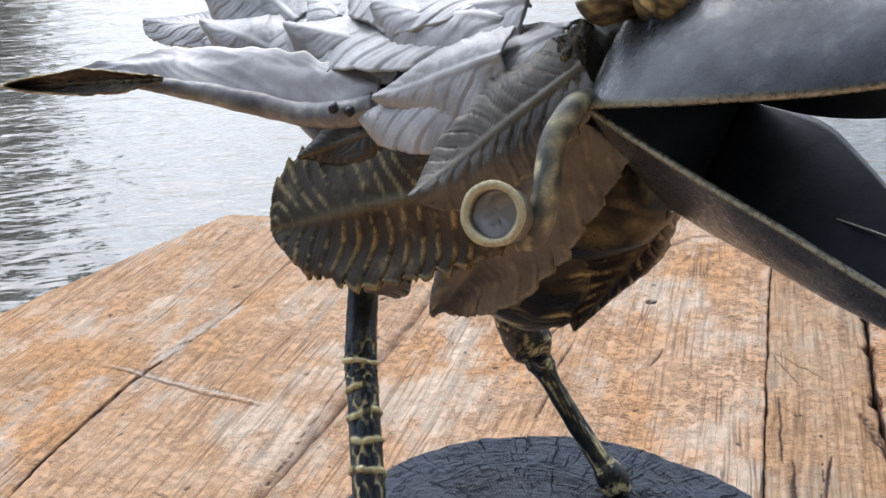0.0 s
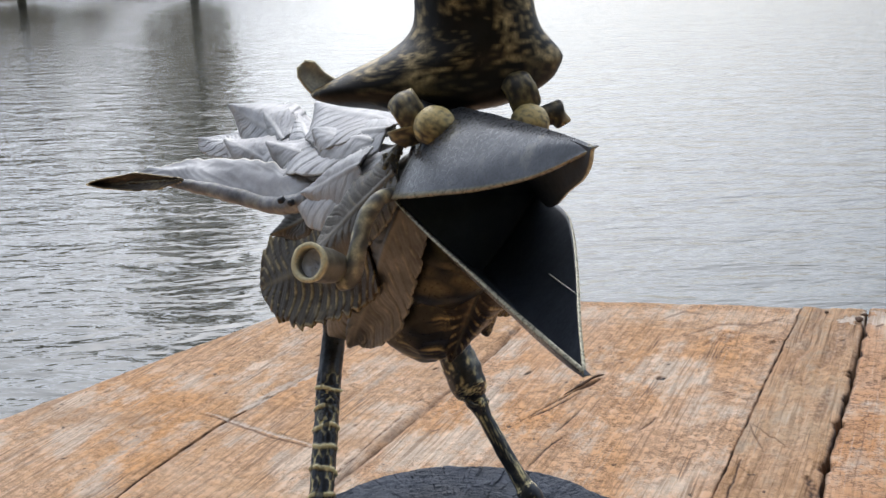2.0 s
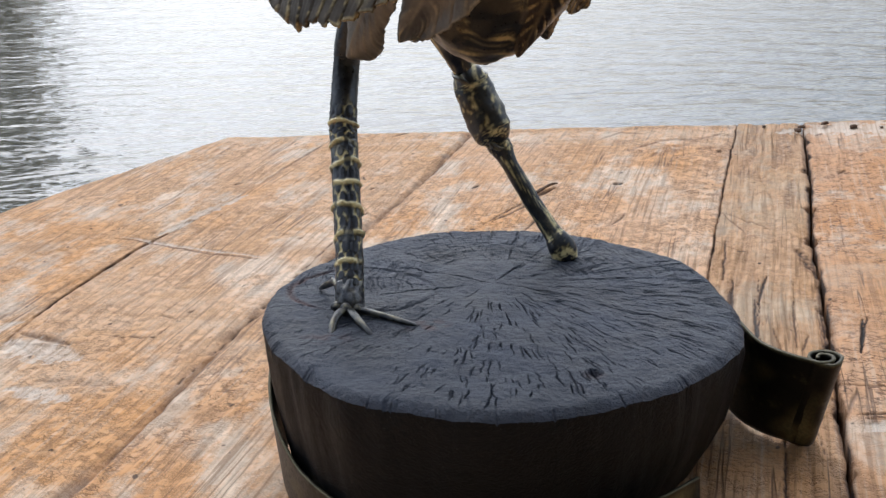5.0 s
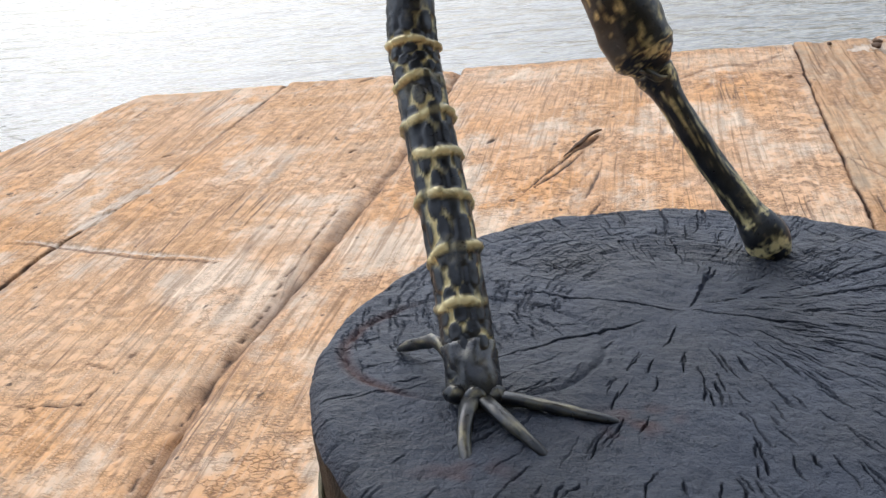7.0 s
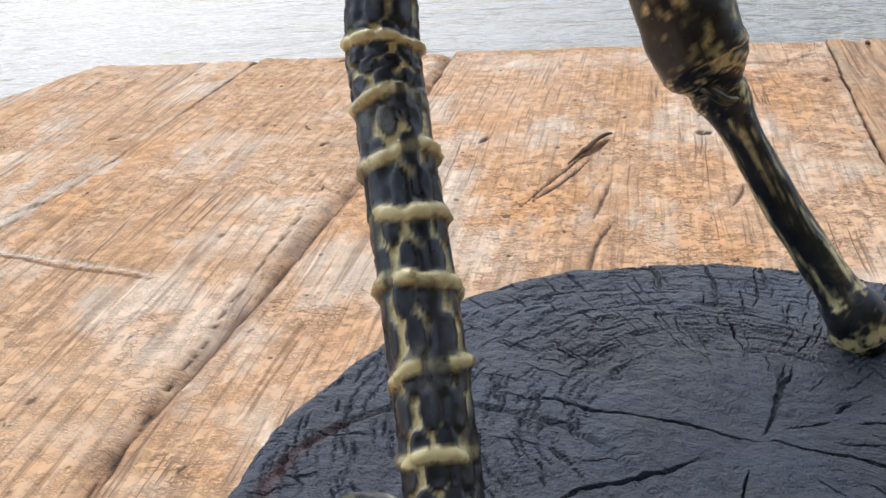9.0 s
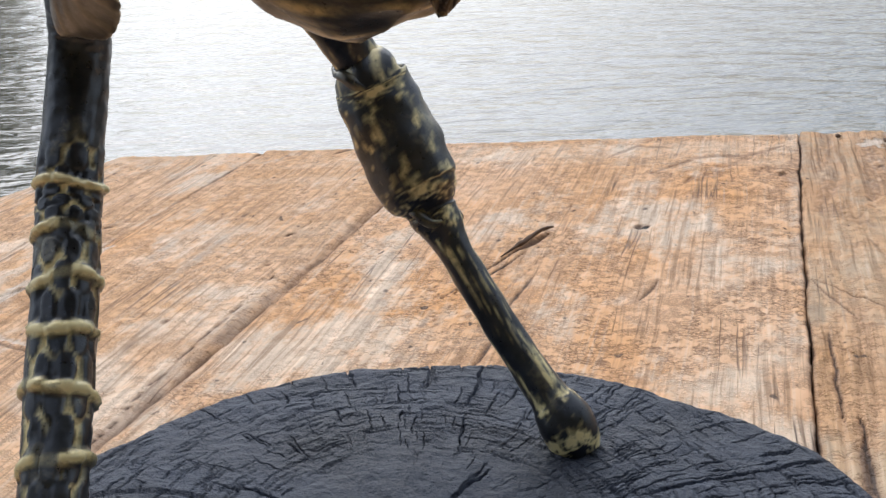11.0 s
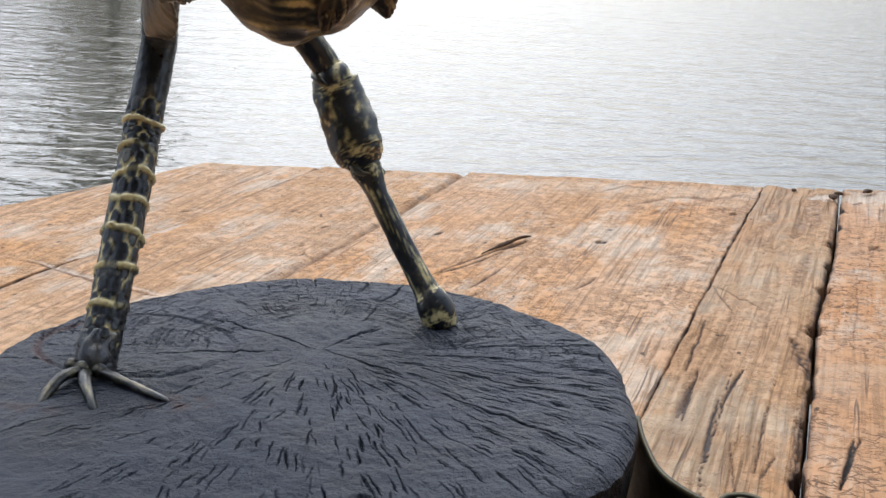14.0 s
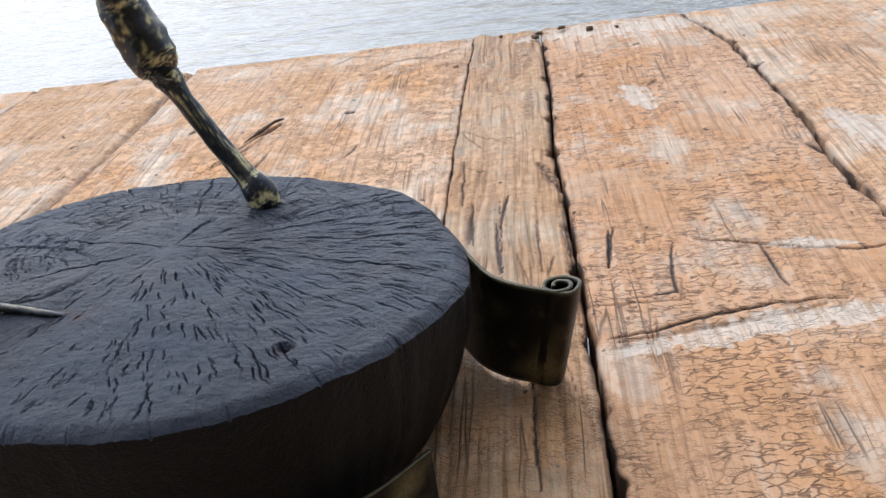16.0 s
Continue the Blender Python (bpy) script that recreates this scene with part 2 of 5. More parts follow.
    l.new(ramp(n, l, patch, [(0.35, 0.62), (0.65, 0.85)]), p.inputs["Roughness"])
    low = arith(n, l, "SUBTRACT", 1.0, arith(n, l, "MAXIMUM", craze, check))
    h = bump(n, l, low, 0.8, 0.0011, bump(n, l, fibre, 0.55 * grainy, 0.0010, bump(n, l, fleck, 0.5, 0.0014)))
    l.new(h, p.inputs["Normal"])
    return m


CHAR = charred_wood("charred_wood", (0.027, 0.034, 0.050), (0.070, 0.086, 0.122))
# blackened bark of the log's side, its colour darkened further for the shade there
SHADED_BARK = charred_wood("shaded_bark", (0.007, 0.0075, 0.0085), (0.018, 0.019, 0.021), 0.18)
PAINTED = deck_wood("painted_plank", (0.685, 0.385, 0.175), (0.72, 0.56, 0.41), 0.465, 1.25, 0.8, 0.15)
PALE = deck_wood("pale_worn_plank", (0.685, 0.385, 0.182), (0.73, 0.58, 0.43), 0.475, 1.15, 1.0, 0.25)
ORANGE = deck_wood("orange_plank", (0.585, 0.305, 0.132), (0.62, 0.48, 0.35), 0.45, 0.8, 1.15, 1.0)
BROWNED = deck_wood("brown_worn_plank", (0.54, 0.285, 0.105), (0.52, 0.38, 0.24), 0.48, 1.5, 0.6, 0.4)


def water_surface():
    m, n, l, p = material("river_water")
    v = coords(n, l, turn=radians(-13))
    s = n.new("ShaderNodeMapping")
    s.inputs["Scale"].default_value = (1.0, 2.6, 1.0)
    l.new(v, s.inputs["Vector"])
    w1 = tex(n, l, "ShaderNodeTexNoise", s.outputs[0], Scale=2.2, Detail=3.0, Roughness=0.55, Distortion=0.4)
    w2 = tex(n, l, "ShaderNodeTexNoise", s.outputs[0], Scale=6.0, Detail=3.0, Roughness=0.5, Distortion=0.3)
    w3 = tex(n, l, "ShaderNodeTexNoise", s.outputs[0], Scale=19.0, Detail=2.0, Roughness=0.5)
    p.inputs["Base Color"].default_value = (0.09, 0.095, 0.085, 1)
    p.inputs["Roughness"].default_value = 0.06
    p.inputs["IOR"].default_value = 1.75
    l.new(bump(n, l, w3.outputs[0], 1.0, 0.0018, bump(n, l, w2.outputs[0], 1.0, 0.0120, bump(n, l, w1.outputs[0], 1.0, 0.030))), p.inputs["Normal"])
    return m


WATER = water_surface()


def plain(name, col, rough=0.8):
    m, n, l, p = material(name)
    t = tex(n, l, "ShaderNodeTexNoise", coords(n, l), Scale=3.0, Detail=6.0)
    l.new(mix(n, l, ramp(n, l, t.outputs[0], [(0.3, 0.0), (0.7, 1.0)]), tuple(c * 0.6 for c in col), tuple(c * 1.3 for c in col)), p.inputs["Base Color"])
    p.inputs["Roughness"].default_value = rough
    return m


BANK = plain("bank_earth", (0.12, 0.10, 0.06))
BARK = plain("bark", (0.13, 0.105, 0.06))
LEAVES = plain("foliage", (0.23, 0.178, 0.055))


# ---- mesh helpers ----
class Shape:
    """Gathers vertices, faces, a slot for each face and the amount of gilding for each vertex."""

    def __init__(self):
        self.v, self.f, self.m, self.g = [], [], [], []

    def add(self, verts, faces, gilt=0.0, slot=0):
        k = len(self.v)
        self.v += [tuple(map(float, q)) for q in verts]
        self.f += [tuple(int(i) + k for i in q) for q in faces]
        self.m += [slot] * len(faces)
        self.g += [float(x) for x in (gilt if hasattr(gilt, "__len__") else [gilt] * len(verts))]
        return self

    def mesh(self, name, mats, smooth=True, attr="gilt"):
        me = bpy.data.meshes.new(name)
        me.from_pydata(self.v, [], self.f)
        for m in mats:
            me.materials.append(m)
        me.polygons.foreach_set("material_index", self.m)
        me.polygons.foreach_set("use_smooth", [smooth] * len(self.f))
        a = me.attributes.new(attr, "FLOAT", "POINT")
        a.data.foreach_set("value", self.g)
        bm = bmesh.new()
        bm.from_mesh(me)
        bmesh.ops.recalc_face_normals(bm, faces=bm.faces)
        bm.to_mesh(me)
        bm.free()
        me.update()
        return me


def pn(x, y, seed=0, period=0):
    """Smooth noise in about -1..1 on whole arrays; period: repeats after so many units of x."""
    x, y = np.broadcast_arrays(np.asarray(x, float), np.asarray(y, float))
    ix, iy = np.floor(x).astype(np.int64), np.floor(y).astype(np.int64)
    fx, fy = x - ix, y - iy

    def corner(a, b):
        cx = np.mod(ix + a, period) if period else ix + a
        h = (cx * 374761393 + (iy + b) * 668265263 + int(seed * 1000) * 1274126177) & 0xFFFFFFFF
        h = ((h ^ (h >> 13)) * 1274126177) & 0xFFFFFFFF
        w = ((h ^ (h >> 16)) & 0xFFFF) * (2 * math.pi / 65536)
        return np.cos(w) * (fx - a) + np.sin(w) * (fy - b)

    sx, sy = fx ** 3 * (fx * (fx * 6 - 15) + 10), fy ** 3 * (fy * (fy * 6 - 15) + 10)
    low = corner(0, 0) * (1 - sx) + corner(1, 0) * sx
    high = corner(0, 1) * (1 - sx) + corner(1, 1) * sx
    return 1.5 * (low * (1 - sy) + high * sy)


def spline(points, count):
    """Catmull-Rom through points, count samples; any number of columns."""
    p = np.array(points, float)
    p = np.vstack([2 * p[0] - p[1], p, 2 * p[-1] - p[-2]])
    out = []
    for s in np.linspace(0, len(p) - 3 - 1e-9, count):
        i = int(s)
        t = s - i
        a, b, c, d = p[i], p[i + 1], p[i + 2], p[i + 3]
        out.append(0.5 * (2 * b + (c - a) * t + (2 * a - 5 * b + 4 * c - d) * t * t + (3 * b - a - 3 * c + d) * t ** 3))
    return np.array(out)


def unit(v):
    v = np.array(v, float)
    return v / max(1e-12, np.linalg.norm(v))


def grid_faces(nu, nv, close_v=False):
    f = []
    for i in range(nu - 1):
        for j in range(nv if close_v else nv - 1):
            k = (j + 1) % nv
            f.append((i * nv + j, i * nv + k, (i + 1) * nv + k, (i + 1) * nv + j))
    return f


def tube(shape, path, seg=24, gilt=None, slot=0, rough=0.0, flat=1.0, seed=0):
    """path: rows of x, y, z, radius along the tube; closed at both ends."""
    p = np.array(path, float)
    n = len(p)
    tang = np.gradient(p[:, :3], axis=0)
    ref = np.array([0.31, 0.2, 0.93]) if abs(unit(tang[0])[2]) < 0.8 else np.array([0.9, 0.3, 0.1])
    verts, gl = [], []
    for i in range(n):
        t = unit(tang[i])
        a = unit(np.cross(t, ref))
        ref = np.cross(a, t)
        b = np.cross(t, a)
        for j in range(seg):
            w = 2 * math.pi * j / seg
            r = p[i, 3]
            if rough:
                r *= 1 + rough * noise.noise(Vector((p[i, 0] * 150 + math.cos(w) * 1.5 + seed, p[i, 1] * 150 + math.sin(w) * 1.5, p[i, 2] * 150)))
            verts.append(p[i, :3] + a * r * math.cos(w) + b * r * flat * math.sin(w))
            gl.append(0.0 if gilt is None else gilt(i / (n - 1), j / seg))
    faces = grid_faces(n, seg, True)
    faces.append(tuple(range(seg)))
    faces.append(tuple((n - 1) * seg + j for j in range(seg)))
    shape.add(verts, faces, gl, slot)


def shell(shape, grid, thick, gilt, slot=0, back=None):
    """A sheet of that thickness from a grid of points (nu, nv, 3); back: another slot for the underside."""
    g = np.array(grid, float)
    nu, nv, _ = g.shape
    nrm = np.cross(np.gradient(g, axis=0), np.gradient(g, axis=1))
    ln = np.linalg.norm(nrm, axis=2, keepdims=True)
    nrm = nrm / np.maximum(ln, 1e-12)
    low = g - nrm * thick
    top = grid_faces(nu, nv)
    gl = np.array(gilt, float).reshape(-1) if hasattr(gilt, "__len__") else np.full(nu * nv, float(gilt))
    rim = [(i, 0) for i in range(nu)] + [(nu - 1, j) for j in range(1, nv)] + [(i, nv - 1) for i in range(nu - 2, -1, -1)] + [(0, j) for j in range(nv - 2, 0, -1)]
    ids = [i * nv + j for i, j in rim]
    o = nu * nv
    side = [(ids[k], ids[(k + 1) % len(ids)], ids[(k + 1) % len(ids)] + o, ids[k] + o) for k in range(len(ids))]
    verts = list(g.reshape(-1, 3)) + list(low.reshape(-1, 3))
    k0 = len(shape.f)
    shape.add(verts, top + [tuple(i + o for i in q[::-1]) for q in top] + side, list(gl) + list(gl * (0.3 if back is None else 0.6)), slot)
    if back is not None:
        for k in range(k0 + len(top), k0 + 2 * len(top)):
            shape.m[k] = back


def leaf(shape, base, tip, up, width, cup=0.12, droop=0.0, ribs=9, seed=0, slot=0, relief=0.0012, roll=0.0, base_w=0.45, tip_p=0.75, thick=0.0008, nu=110, nv=55, ruffle=0.05, curl=0.0, gild=1.0, fold=0.0):
    """A feather cut from sheet metal as a leaf: midrib, chased herringbone veins, broad folds and a wavy edge."""
    b, t = np.array(base, float), np.array(tip, float)
    ax = t - b
    length = np.linalg.norm(ax)
    ax = ax / length
    s = unit(np.cross(ax, unit(up)))
    nz = np.cross(s, ax)
    g = np.zeros((nu, nv, 3))
    gl = np.zeros((nu, nv))
    brown = slot in (2, 8)
    for i in range(nu):
        u = i / (nu - 1)
        w = width / 2 * (base_w + (1 - base_w) * min(1, math.sin(min(1, u * 1.9) * math.pi / 2))) * max(0.0, 1 - u ** (2.6 / tip_p)) ** 0.62
        for j in range(nv):
            v = 2 * j / (nv - 1) - 1
            av, sd = abs(v), (3 if v > 0 else -3)
            ph = u * ribs - av * 1.9 + 0.5 * noise.noise(Vector((u * 3.5 + seed, v * 2.2, seed * 1.7)))
            saw = ph - math.floor(ph)
            crest = math.exp(-((saw - 0.5) / 0.20) ** 2)
            line = math.exp(-((saw - 0.05) / 0.06) ** 2) + math.exp(-((saw - 0.98) / 0.06) ** 2)
            rag = 1 + ruffle * (0.7 * (0.5 - saw) + 0.5 * noise.noise(Vector((u * 24, sd, seed))) + 2.0 * noise.noise(Vector((u * 5, v * 0.5 + sd, seed + 0.5)))) * av ** 4
            side = v * w * rag
            open_v = min(1, av * 5)
            z = -cup * width * v * v * (0.5 + u) + 0.0013 * math.exp(-(v / 0.07) ** 2) * (1 - u)
            z += relief * (0.75 * (1 - saw) ** 1.4 - 0.25 * line) * open_v * (1 - 0.3 * av)
            z += 0.00020 * math.sin(2 * math.pi * 3 * ph + 2 * noise.noise(Vector((u * 9, v * 4, seed)))) * open_v
            z += 0.10 * width * noise.noise(Vector((u * 1.8 + seed * 3.1, v * 1.1, seed))) - droop * length * u * u
            z += 0.11 * width * v * av * noise.noise(Vector((u * 3.2 + seed, sd * 0.7, seed * 0.3)))
            z += curl * width * max(0, av - 0.4) ** 2 + fold * width * av
            a = roll * u * v
            g[i, j] = b + ax * (u * length) + s * (side * math.cos(a)) + nz * (z + side * math.sin(a))
            brush = noise.noise(Vector((u * 6, v * 4, seed + 2.0))) + 0.5 * noise.noise(Vector((u * 30, v * 16, seed + 5.0)))
            stroke = math.exp(-((saw - 0.12) / 0.09) ** 2) * open_v * max(0.0, 0.5 + 2.4 * brush) if brown else math.exp(-((saw - 0.10) / 0.10) ** 2) * 0.5 * max(0.0, 0.3 + 1.6 * brush)
            gl[i, j] = stroke * gild + (0.85 * max(0.15, min(1.0, 0.6 + brush)) if av > 0.955 or i > nu - 3 else 0.0) + 0.35 * math.exp(-(v / 0.05) ** 2)
    shell(shape, g, thick, np.clip(gl, 0, 1), slot)


def part(name, shape, mats, parent, label="", smooth=True, attr="gilt"):
    ob = new(name, shape.mesh(name, mats, smooth, attr))
    if parent is not None:
        ob.parent = parent
    if label:
        tagged(ob, label)
    return ob


# ---- deck ----
ALONG, ACROSS = Vector((0.225, 0.974, 0)).normalized(), Vector((0.974, -0.225, 0)).normalized()
TURN = math.atan2(ACROSS.y, ACROSS.x)
deck = tagged(new("deck_floor"), "weathered wooden jetty deck of wide planks", "deck", kind="structure")
deck.matrix_world = pose(0, 0, 0, 0, 0, math.degrees(TURN))


def local(x, y):
    v = Vector((x, y, 0))
    return v.dot(ACROSS), v.dot(ALONG)


SPLITS = []  # world ends, width, depth and darkness of the splits and dents in the deck
# far left plank
SPLITS += [((-0.286, 0.579), (-0.236, 0.556), 0.007, 0.003, 0.65), ((-0.291, 0.57), (-0.232, 0.52), 0.003, 0.002, 0.6), ((-0.328, 0.582), (-0.305, 0.575), 0.006, 0.002, 0.5), ((-0.222, 0.944), (-0.214, 0.947), 0.004, 0.003, 0.9), ((-0.245, 0.815), (-0.22, 0.842), 0.003, 0.003, 0.9), ((-0.299, 0.79), (-0.134, 0.706), 0.002, 0.0012, 0.6)]
# second plank
SPLITS += [((-0.235, 0.499), (-0.176, 0.488), 0.009, 0.002, 0.4), ((-0.225, 0.57), (-0.19, 0.562), 0.0018, 0.001, 0.5), ((-0.182, 0.6), (-0.173, 0.634), 0.0022, 0.002, 0.9), ((-0.182, 0.6), (-0.165, 0.589), 0.0022, 0.002, 0.7), ((-0.173, 0.559), (-0.167, 0.58), 0.0022, 0.002, 0.8), ((-0.202, 0.562), (-0.166, 0.558), 0.0022, 0.002, 0.8), ((-0.14, 0.499), (-0.147, 0.543), 0.002, 0.001, 0.5), ((-0.05, 0.825), (-0.105, 0.592), 0.0016, 0.002, 0.8), ((-0.1, 0.612), (-0.135, 0.475), 0.0016, 0.002, 0.8), ((-0.16, 0.6), (-0.157, 0.604), 0.004, 0.002, 0.8), ((-0.106, 0.752), (-0.104, 0.757), 0.004, 0.002, 0.7), ((-0.062, 0.835), (-0.06, 0.838), 0.004, 0.002, 0.7)]
# second plank
SPLITS += [((-0.06, 0.89), (-0.058, 0.893), 0.004, 0.002, 0.6), ((-0.052, 0.905), (-0.045, 0.92), 0.003, 0.002, 0.5)]
# pale plank
SPLITS += [((0.062, 0.755), (0.114, 0.834), 0.0026, 0.003, 0.95), ((0.106, 0.822), (0.129, 0.852), 0.006, 0.006, 0.85), ((0.09, 0.74), (0.15, 0.86), 0.0016, 0.001, 0.4), ((0.3, 0.9), (0.335, 1.0), 0.02, 0.001, 0.35), ((0.253, 0.68), (0.268, 0.655), 0.002, 0.001, 0.5), ((0.225, 0.738), (0.229, 0.745), 0.005, 0.001, 0.4), ((0.244, 0.95), (0.286, 0.976), 0.01, 0.001, 0.45), ((0.186, 0.846), (0.191, 0.852), 0.005, 0.003, 0.9), ((0.3, 0.93), (0.305, 0.937), 0.006, 0.003, 0.7), ((0.232, 0.93), (0.24, 0.945), 0.006, 0.002, 0.6)]
# brown plank
SPLITS += [((0.311, 0.632), (0.313, 0.6), 0.011, 0.002, 0.55), ((0.309, 0.625), (0.316, 0.61), 0.003, 0.002, 0.9), ((0.271, 0.746), (0.28, 0.691), 0.0022, 0.0012, 0.6), ((0.311, 0.866), (0.327, 0.818), 0.014, 0.001, 0.45), ((0.282, 0.508), (0.272, 0.485), 0.0024, 0.002, 0.8), ((0.34, 1.04), (0.39, 1.05), 0.01, 0.002, 0.6), ((0.37, 0.93), (0.374, 0.936), 0.005, 0.002, 0.8), ((0.252, 0.602), (0.24, 0.54), 0.0032, 0.003, 0.85), ((0.272, 0.606), (0.246, 0.486), 0.0015, 0.003, 0.9), ((0.246, 0.486), (0.237, 0.385), 0.0015, 0.003, 0.9), ((0.285, 0.562), (0.27, 0.489), 0.002, 0.002, 0.8), ((0.237, 0.385), (0.222, 0.31), 0.0025, 0.003, 0.9)]
# brown plank
SPLITS += [((0.183, 0.351), (0.18, 0.3), 0.002, 0.002, 0.9), ((0.4, 0.99), (0.41, 1.01), 0.005, 0.003, 0.7), ((0.275, 0.443), (0.33, 0.432), 0.003, 0.002, 0.5), ((0.288, 0.49), (0.3, 0.55), 0.003, 0.003, 0.8), ((0.273, 0.745), (0.3, 0.7), 0.0025, 0.0015, 0.5), ((0.35, 0.99), (0.37, 1.06), 0.012, 0.003, 0.5), ((0.245, 0.6), (0.262, 0.68), 0.003, 0.003, 0.8), ((0.27, 0.41), (0.3, 0.56), 0.002, 0.002, 0.6), ((0.255, 0.36), (0.262, 0.52), 0.002, 0.002, 0.7)]
# orange plank
SPLITS += [((0.369, 0.754), (0.345, 0.649), 0.0018, 0.001, 0.5), ((0.41, 0.97), (0.417, 0.975), 0.006, 0.002, 0.8), ((0.47, 0.9), (0.476, 0.905), 0.006, 0.002, 0.8), ((0.323, 0.526), (0.305, 0.478), 0.0032, 0.003, 0.9), ((0.43, 1.02), (0.436, 1.03), 0.005, 0.003, 0.7), ((0.285, 0.403), (0.39, 0.4), 0.004, 0.002, 0.45), ((0.327, 0.43), (0.337, 0.452), 0.003, 0.002, 0.5), ((0.395, 0.835), (0.402, 0.842), 0.006, 0.003, 0.7), ((0.44, 0.78), (0.45, 0.79), 0.006, 0.003, 0.7)]
FLAKES = [((-0.252, 0.790), (-0.232, 0.828), 0.009), ((-0.290, 0.565), (-0.222, 0.530), 0.024), ((-0.335, 0.575), (-0.30, 0.60), 0.015), ((-0.25, 0.49), (-0.20, 0.47), 0.012), ((0.38, 0.99), (0.46, 1.0), 0.03), ((-0.290, 0.791), (-0.126, 0.709), 0.0035)]


CRACKS = []  # across the deck and along it, then width, depth and darkness
# far left plank
CRACKS += [([(-0.4701, 0.7022), (-0.4044, 0.6887), (-0.346, 0.6714), (-0.2856, 0.6586)], 0.0018, 0.0012, 0.65)]
# second plank
CRACKS += [([(-0.26, 0.858), (-0.254, 0.862)], 0.003, 0.003, 0.8), ([(-0.307, 1.06), (-0.29, 1.083)], 0.004, 0.003, 0.7)]
# pale plank
CRACKS += [([(-0.1035, 0.7592), (-0.089, 0.7851), (-0.075, 0.8222)], 0.0015, 0.003, 0.95), ([(-0.0673, 0.7357), (-0.064, 0.765), (-0.0604, 0.7856)], 0.0018, 0.002, 0.75), ([(-0.0675, 0.67), (-0.0627, 0.7111), (-0.0568, 0.73)], 0.0018, 0.002, 0.8), ([(0.006, 0.755), (0.0091, 0.7647), (0.013, 0.785)], 0.0018, 0.002, 0.7), ([(0.03, 0.9757), (0.043, 0.9817)], 0.012, 0.001, 0.45), ([(0.064, 0.985), (0.078, 0.995)], 0.01, 0.001, 0.45), ([(-0.0066, 0.8655), (-0.0006, 0.87)], 0.0045, 0.003, 1.0), ([(-0.1494, 0.855), (-0.1444, 0.866)], 0.003, 0.003, 0.8), ([(-0.01, 0.985), (0.02, 1.02), (0.06, 1.025), (0.085, 1.05)], 0.0045, 0.001, 0.4), ([(-0.05, 1.03), (-0.03, 1.06), (0.0, 1.05)], 0.0035, 0.001, 0.4)]
# brown plank
CRACKS += [([(0.1262, 0.609), (0.1275, 0.57), (0.129, 0.5389)], 0.0015, 0.003, 0.95), ([(0.1103, 0.629), (0.1097, 0.5826)], 0.003, 0.002, 0.7), ([(0.1342, 0.6499), (0.128, 0.6012)], 0.0015, 0.003, 0.9), ([(0.1556, 0.705), (0.162, 0.69), (0.169, 0.655)], 0.006, 0.004, 0.8), ([(0.105, 0.9), (0.115, 0.95), (0.112, 1.0), (0.12, 1.07)], 0.01, 0.001, 0.4), ([(0.14, 0.92), (0.15, 0.98), (0.145, 1.06)], 0.012, 0.001, 0.45), ([(0.15, 0.8), (0.155, 0.88)], 0.006, 0.001, 0.45)]
# orange plank
CRACKS += [([(0.182, 0.46), (0.2046, 0.465), (0.2356, 0.4773), (0.268, 0.4837), (0.3022, 0.4824)], 0.0017, 0.003, 0.85), ([(0.24, 0.5636), (0.2709, 0.5511), (0.3046, 0.5384), (0.3247, 0.5317), (0.347, 0.5371)], 0.0018, 0.003, 0.75), ([(0.2741, 0.5508), (0.2765, 0.525), (0.2777, 0.4993)], 0.0015, 0.002, 0.85), ([(0.2279, 0.5597), (0.2235, 0.53), (0.2215, 0.5028), (0.1987, 0.4995)], 0.0015, 0.0025, 0.9), ([(0.1936, 0.5836), (0.1909, 0.5378)], 0.0017, 0.003, 1.0), ([(0.338, 0.6918), (0.3474, 0.6642)], 0.0024, 0.003, 0.95)]
# outer plank
CRACKS += [([(0.354, 0.8844), (0.3366, 0.8752)], 0.003, 0.003, 0.85)]
SCARS = [([(0.1886, 0.447), (0.2392, 0.4600), (0.2729, 0.4680), (0.3074, 0.4620)], 0.017), ([(0.2791, 0.5480), (0.3246, 0.5400)], 0.009), ([(0.290, 0.4700), (0.318, 0.4640)], 0.014), ([(0.235, 0.86), (0.25, 0.80)], 0.022), ([(0.19, 1.06), (0.34, 1.05)], 0.05), ([(0.37, 0.75), (0.42, 0.60)], 0.03), ([(-0.42, 0.755), (-0.39, 0.83)], 0.012)]
# centre lines of the joints between the planks: along the deck, across it
SEAMS = [None, ((-0.3, -0.400), (0.44, -0.4075), (0.56, -0.4235), (0.68, -0.4235), (0.78, -0.404), (0.88, -0.396), (1.10, -0.385)),
         ((-0.3, -0.222), (0.38, -0.226), (0.53, -0.234), (0.65, -0.2222), (0.76, -0.2145), (0.90, -0.207), (1.10, -0.209)),
         ((-0.3, 0.090), (0.60, 0.0925), (0.75, 0.0935), (0.88, 0.0945), (1.10, 0.100)),
         ((-0.3, 0.178), (0.41, 0.1749), (0.50, 0.1735), (0.63, 0.1712), (0.73, 0.1672), (0.87, 0.1705), (1.10, 0.168)),
         ((-0.3, 0.370), (0.55, 0.3551), (0.60, 0.3502), (0.66, 0.3456), (0.74, 0.3495), (0.85, 0.345), (0.96, 0.3405), (1.10, 0.312)), ((-0.3, 0.56), (1.1, 0.56)), ((-0.3, 0.80), (1.1, 0.80))]


def left_edge(u):
    """The deck's slanting outer edge."""
    return np.where(u > 0.0, -0.545 - 0.385 * (1.08 - u), -0.961)


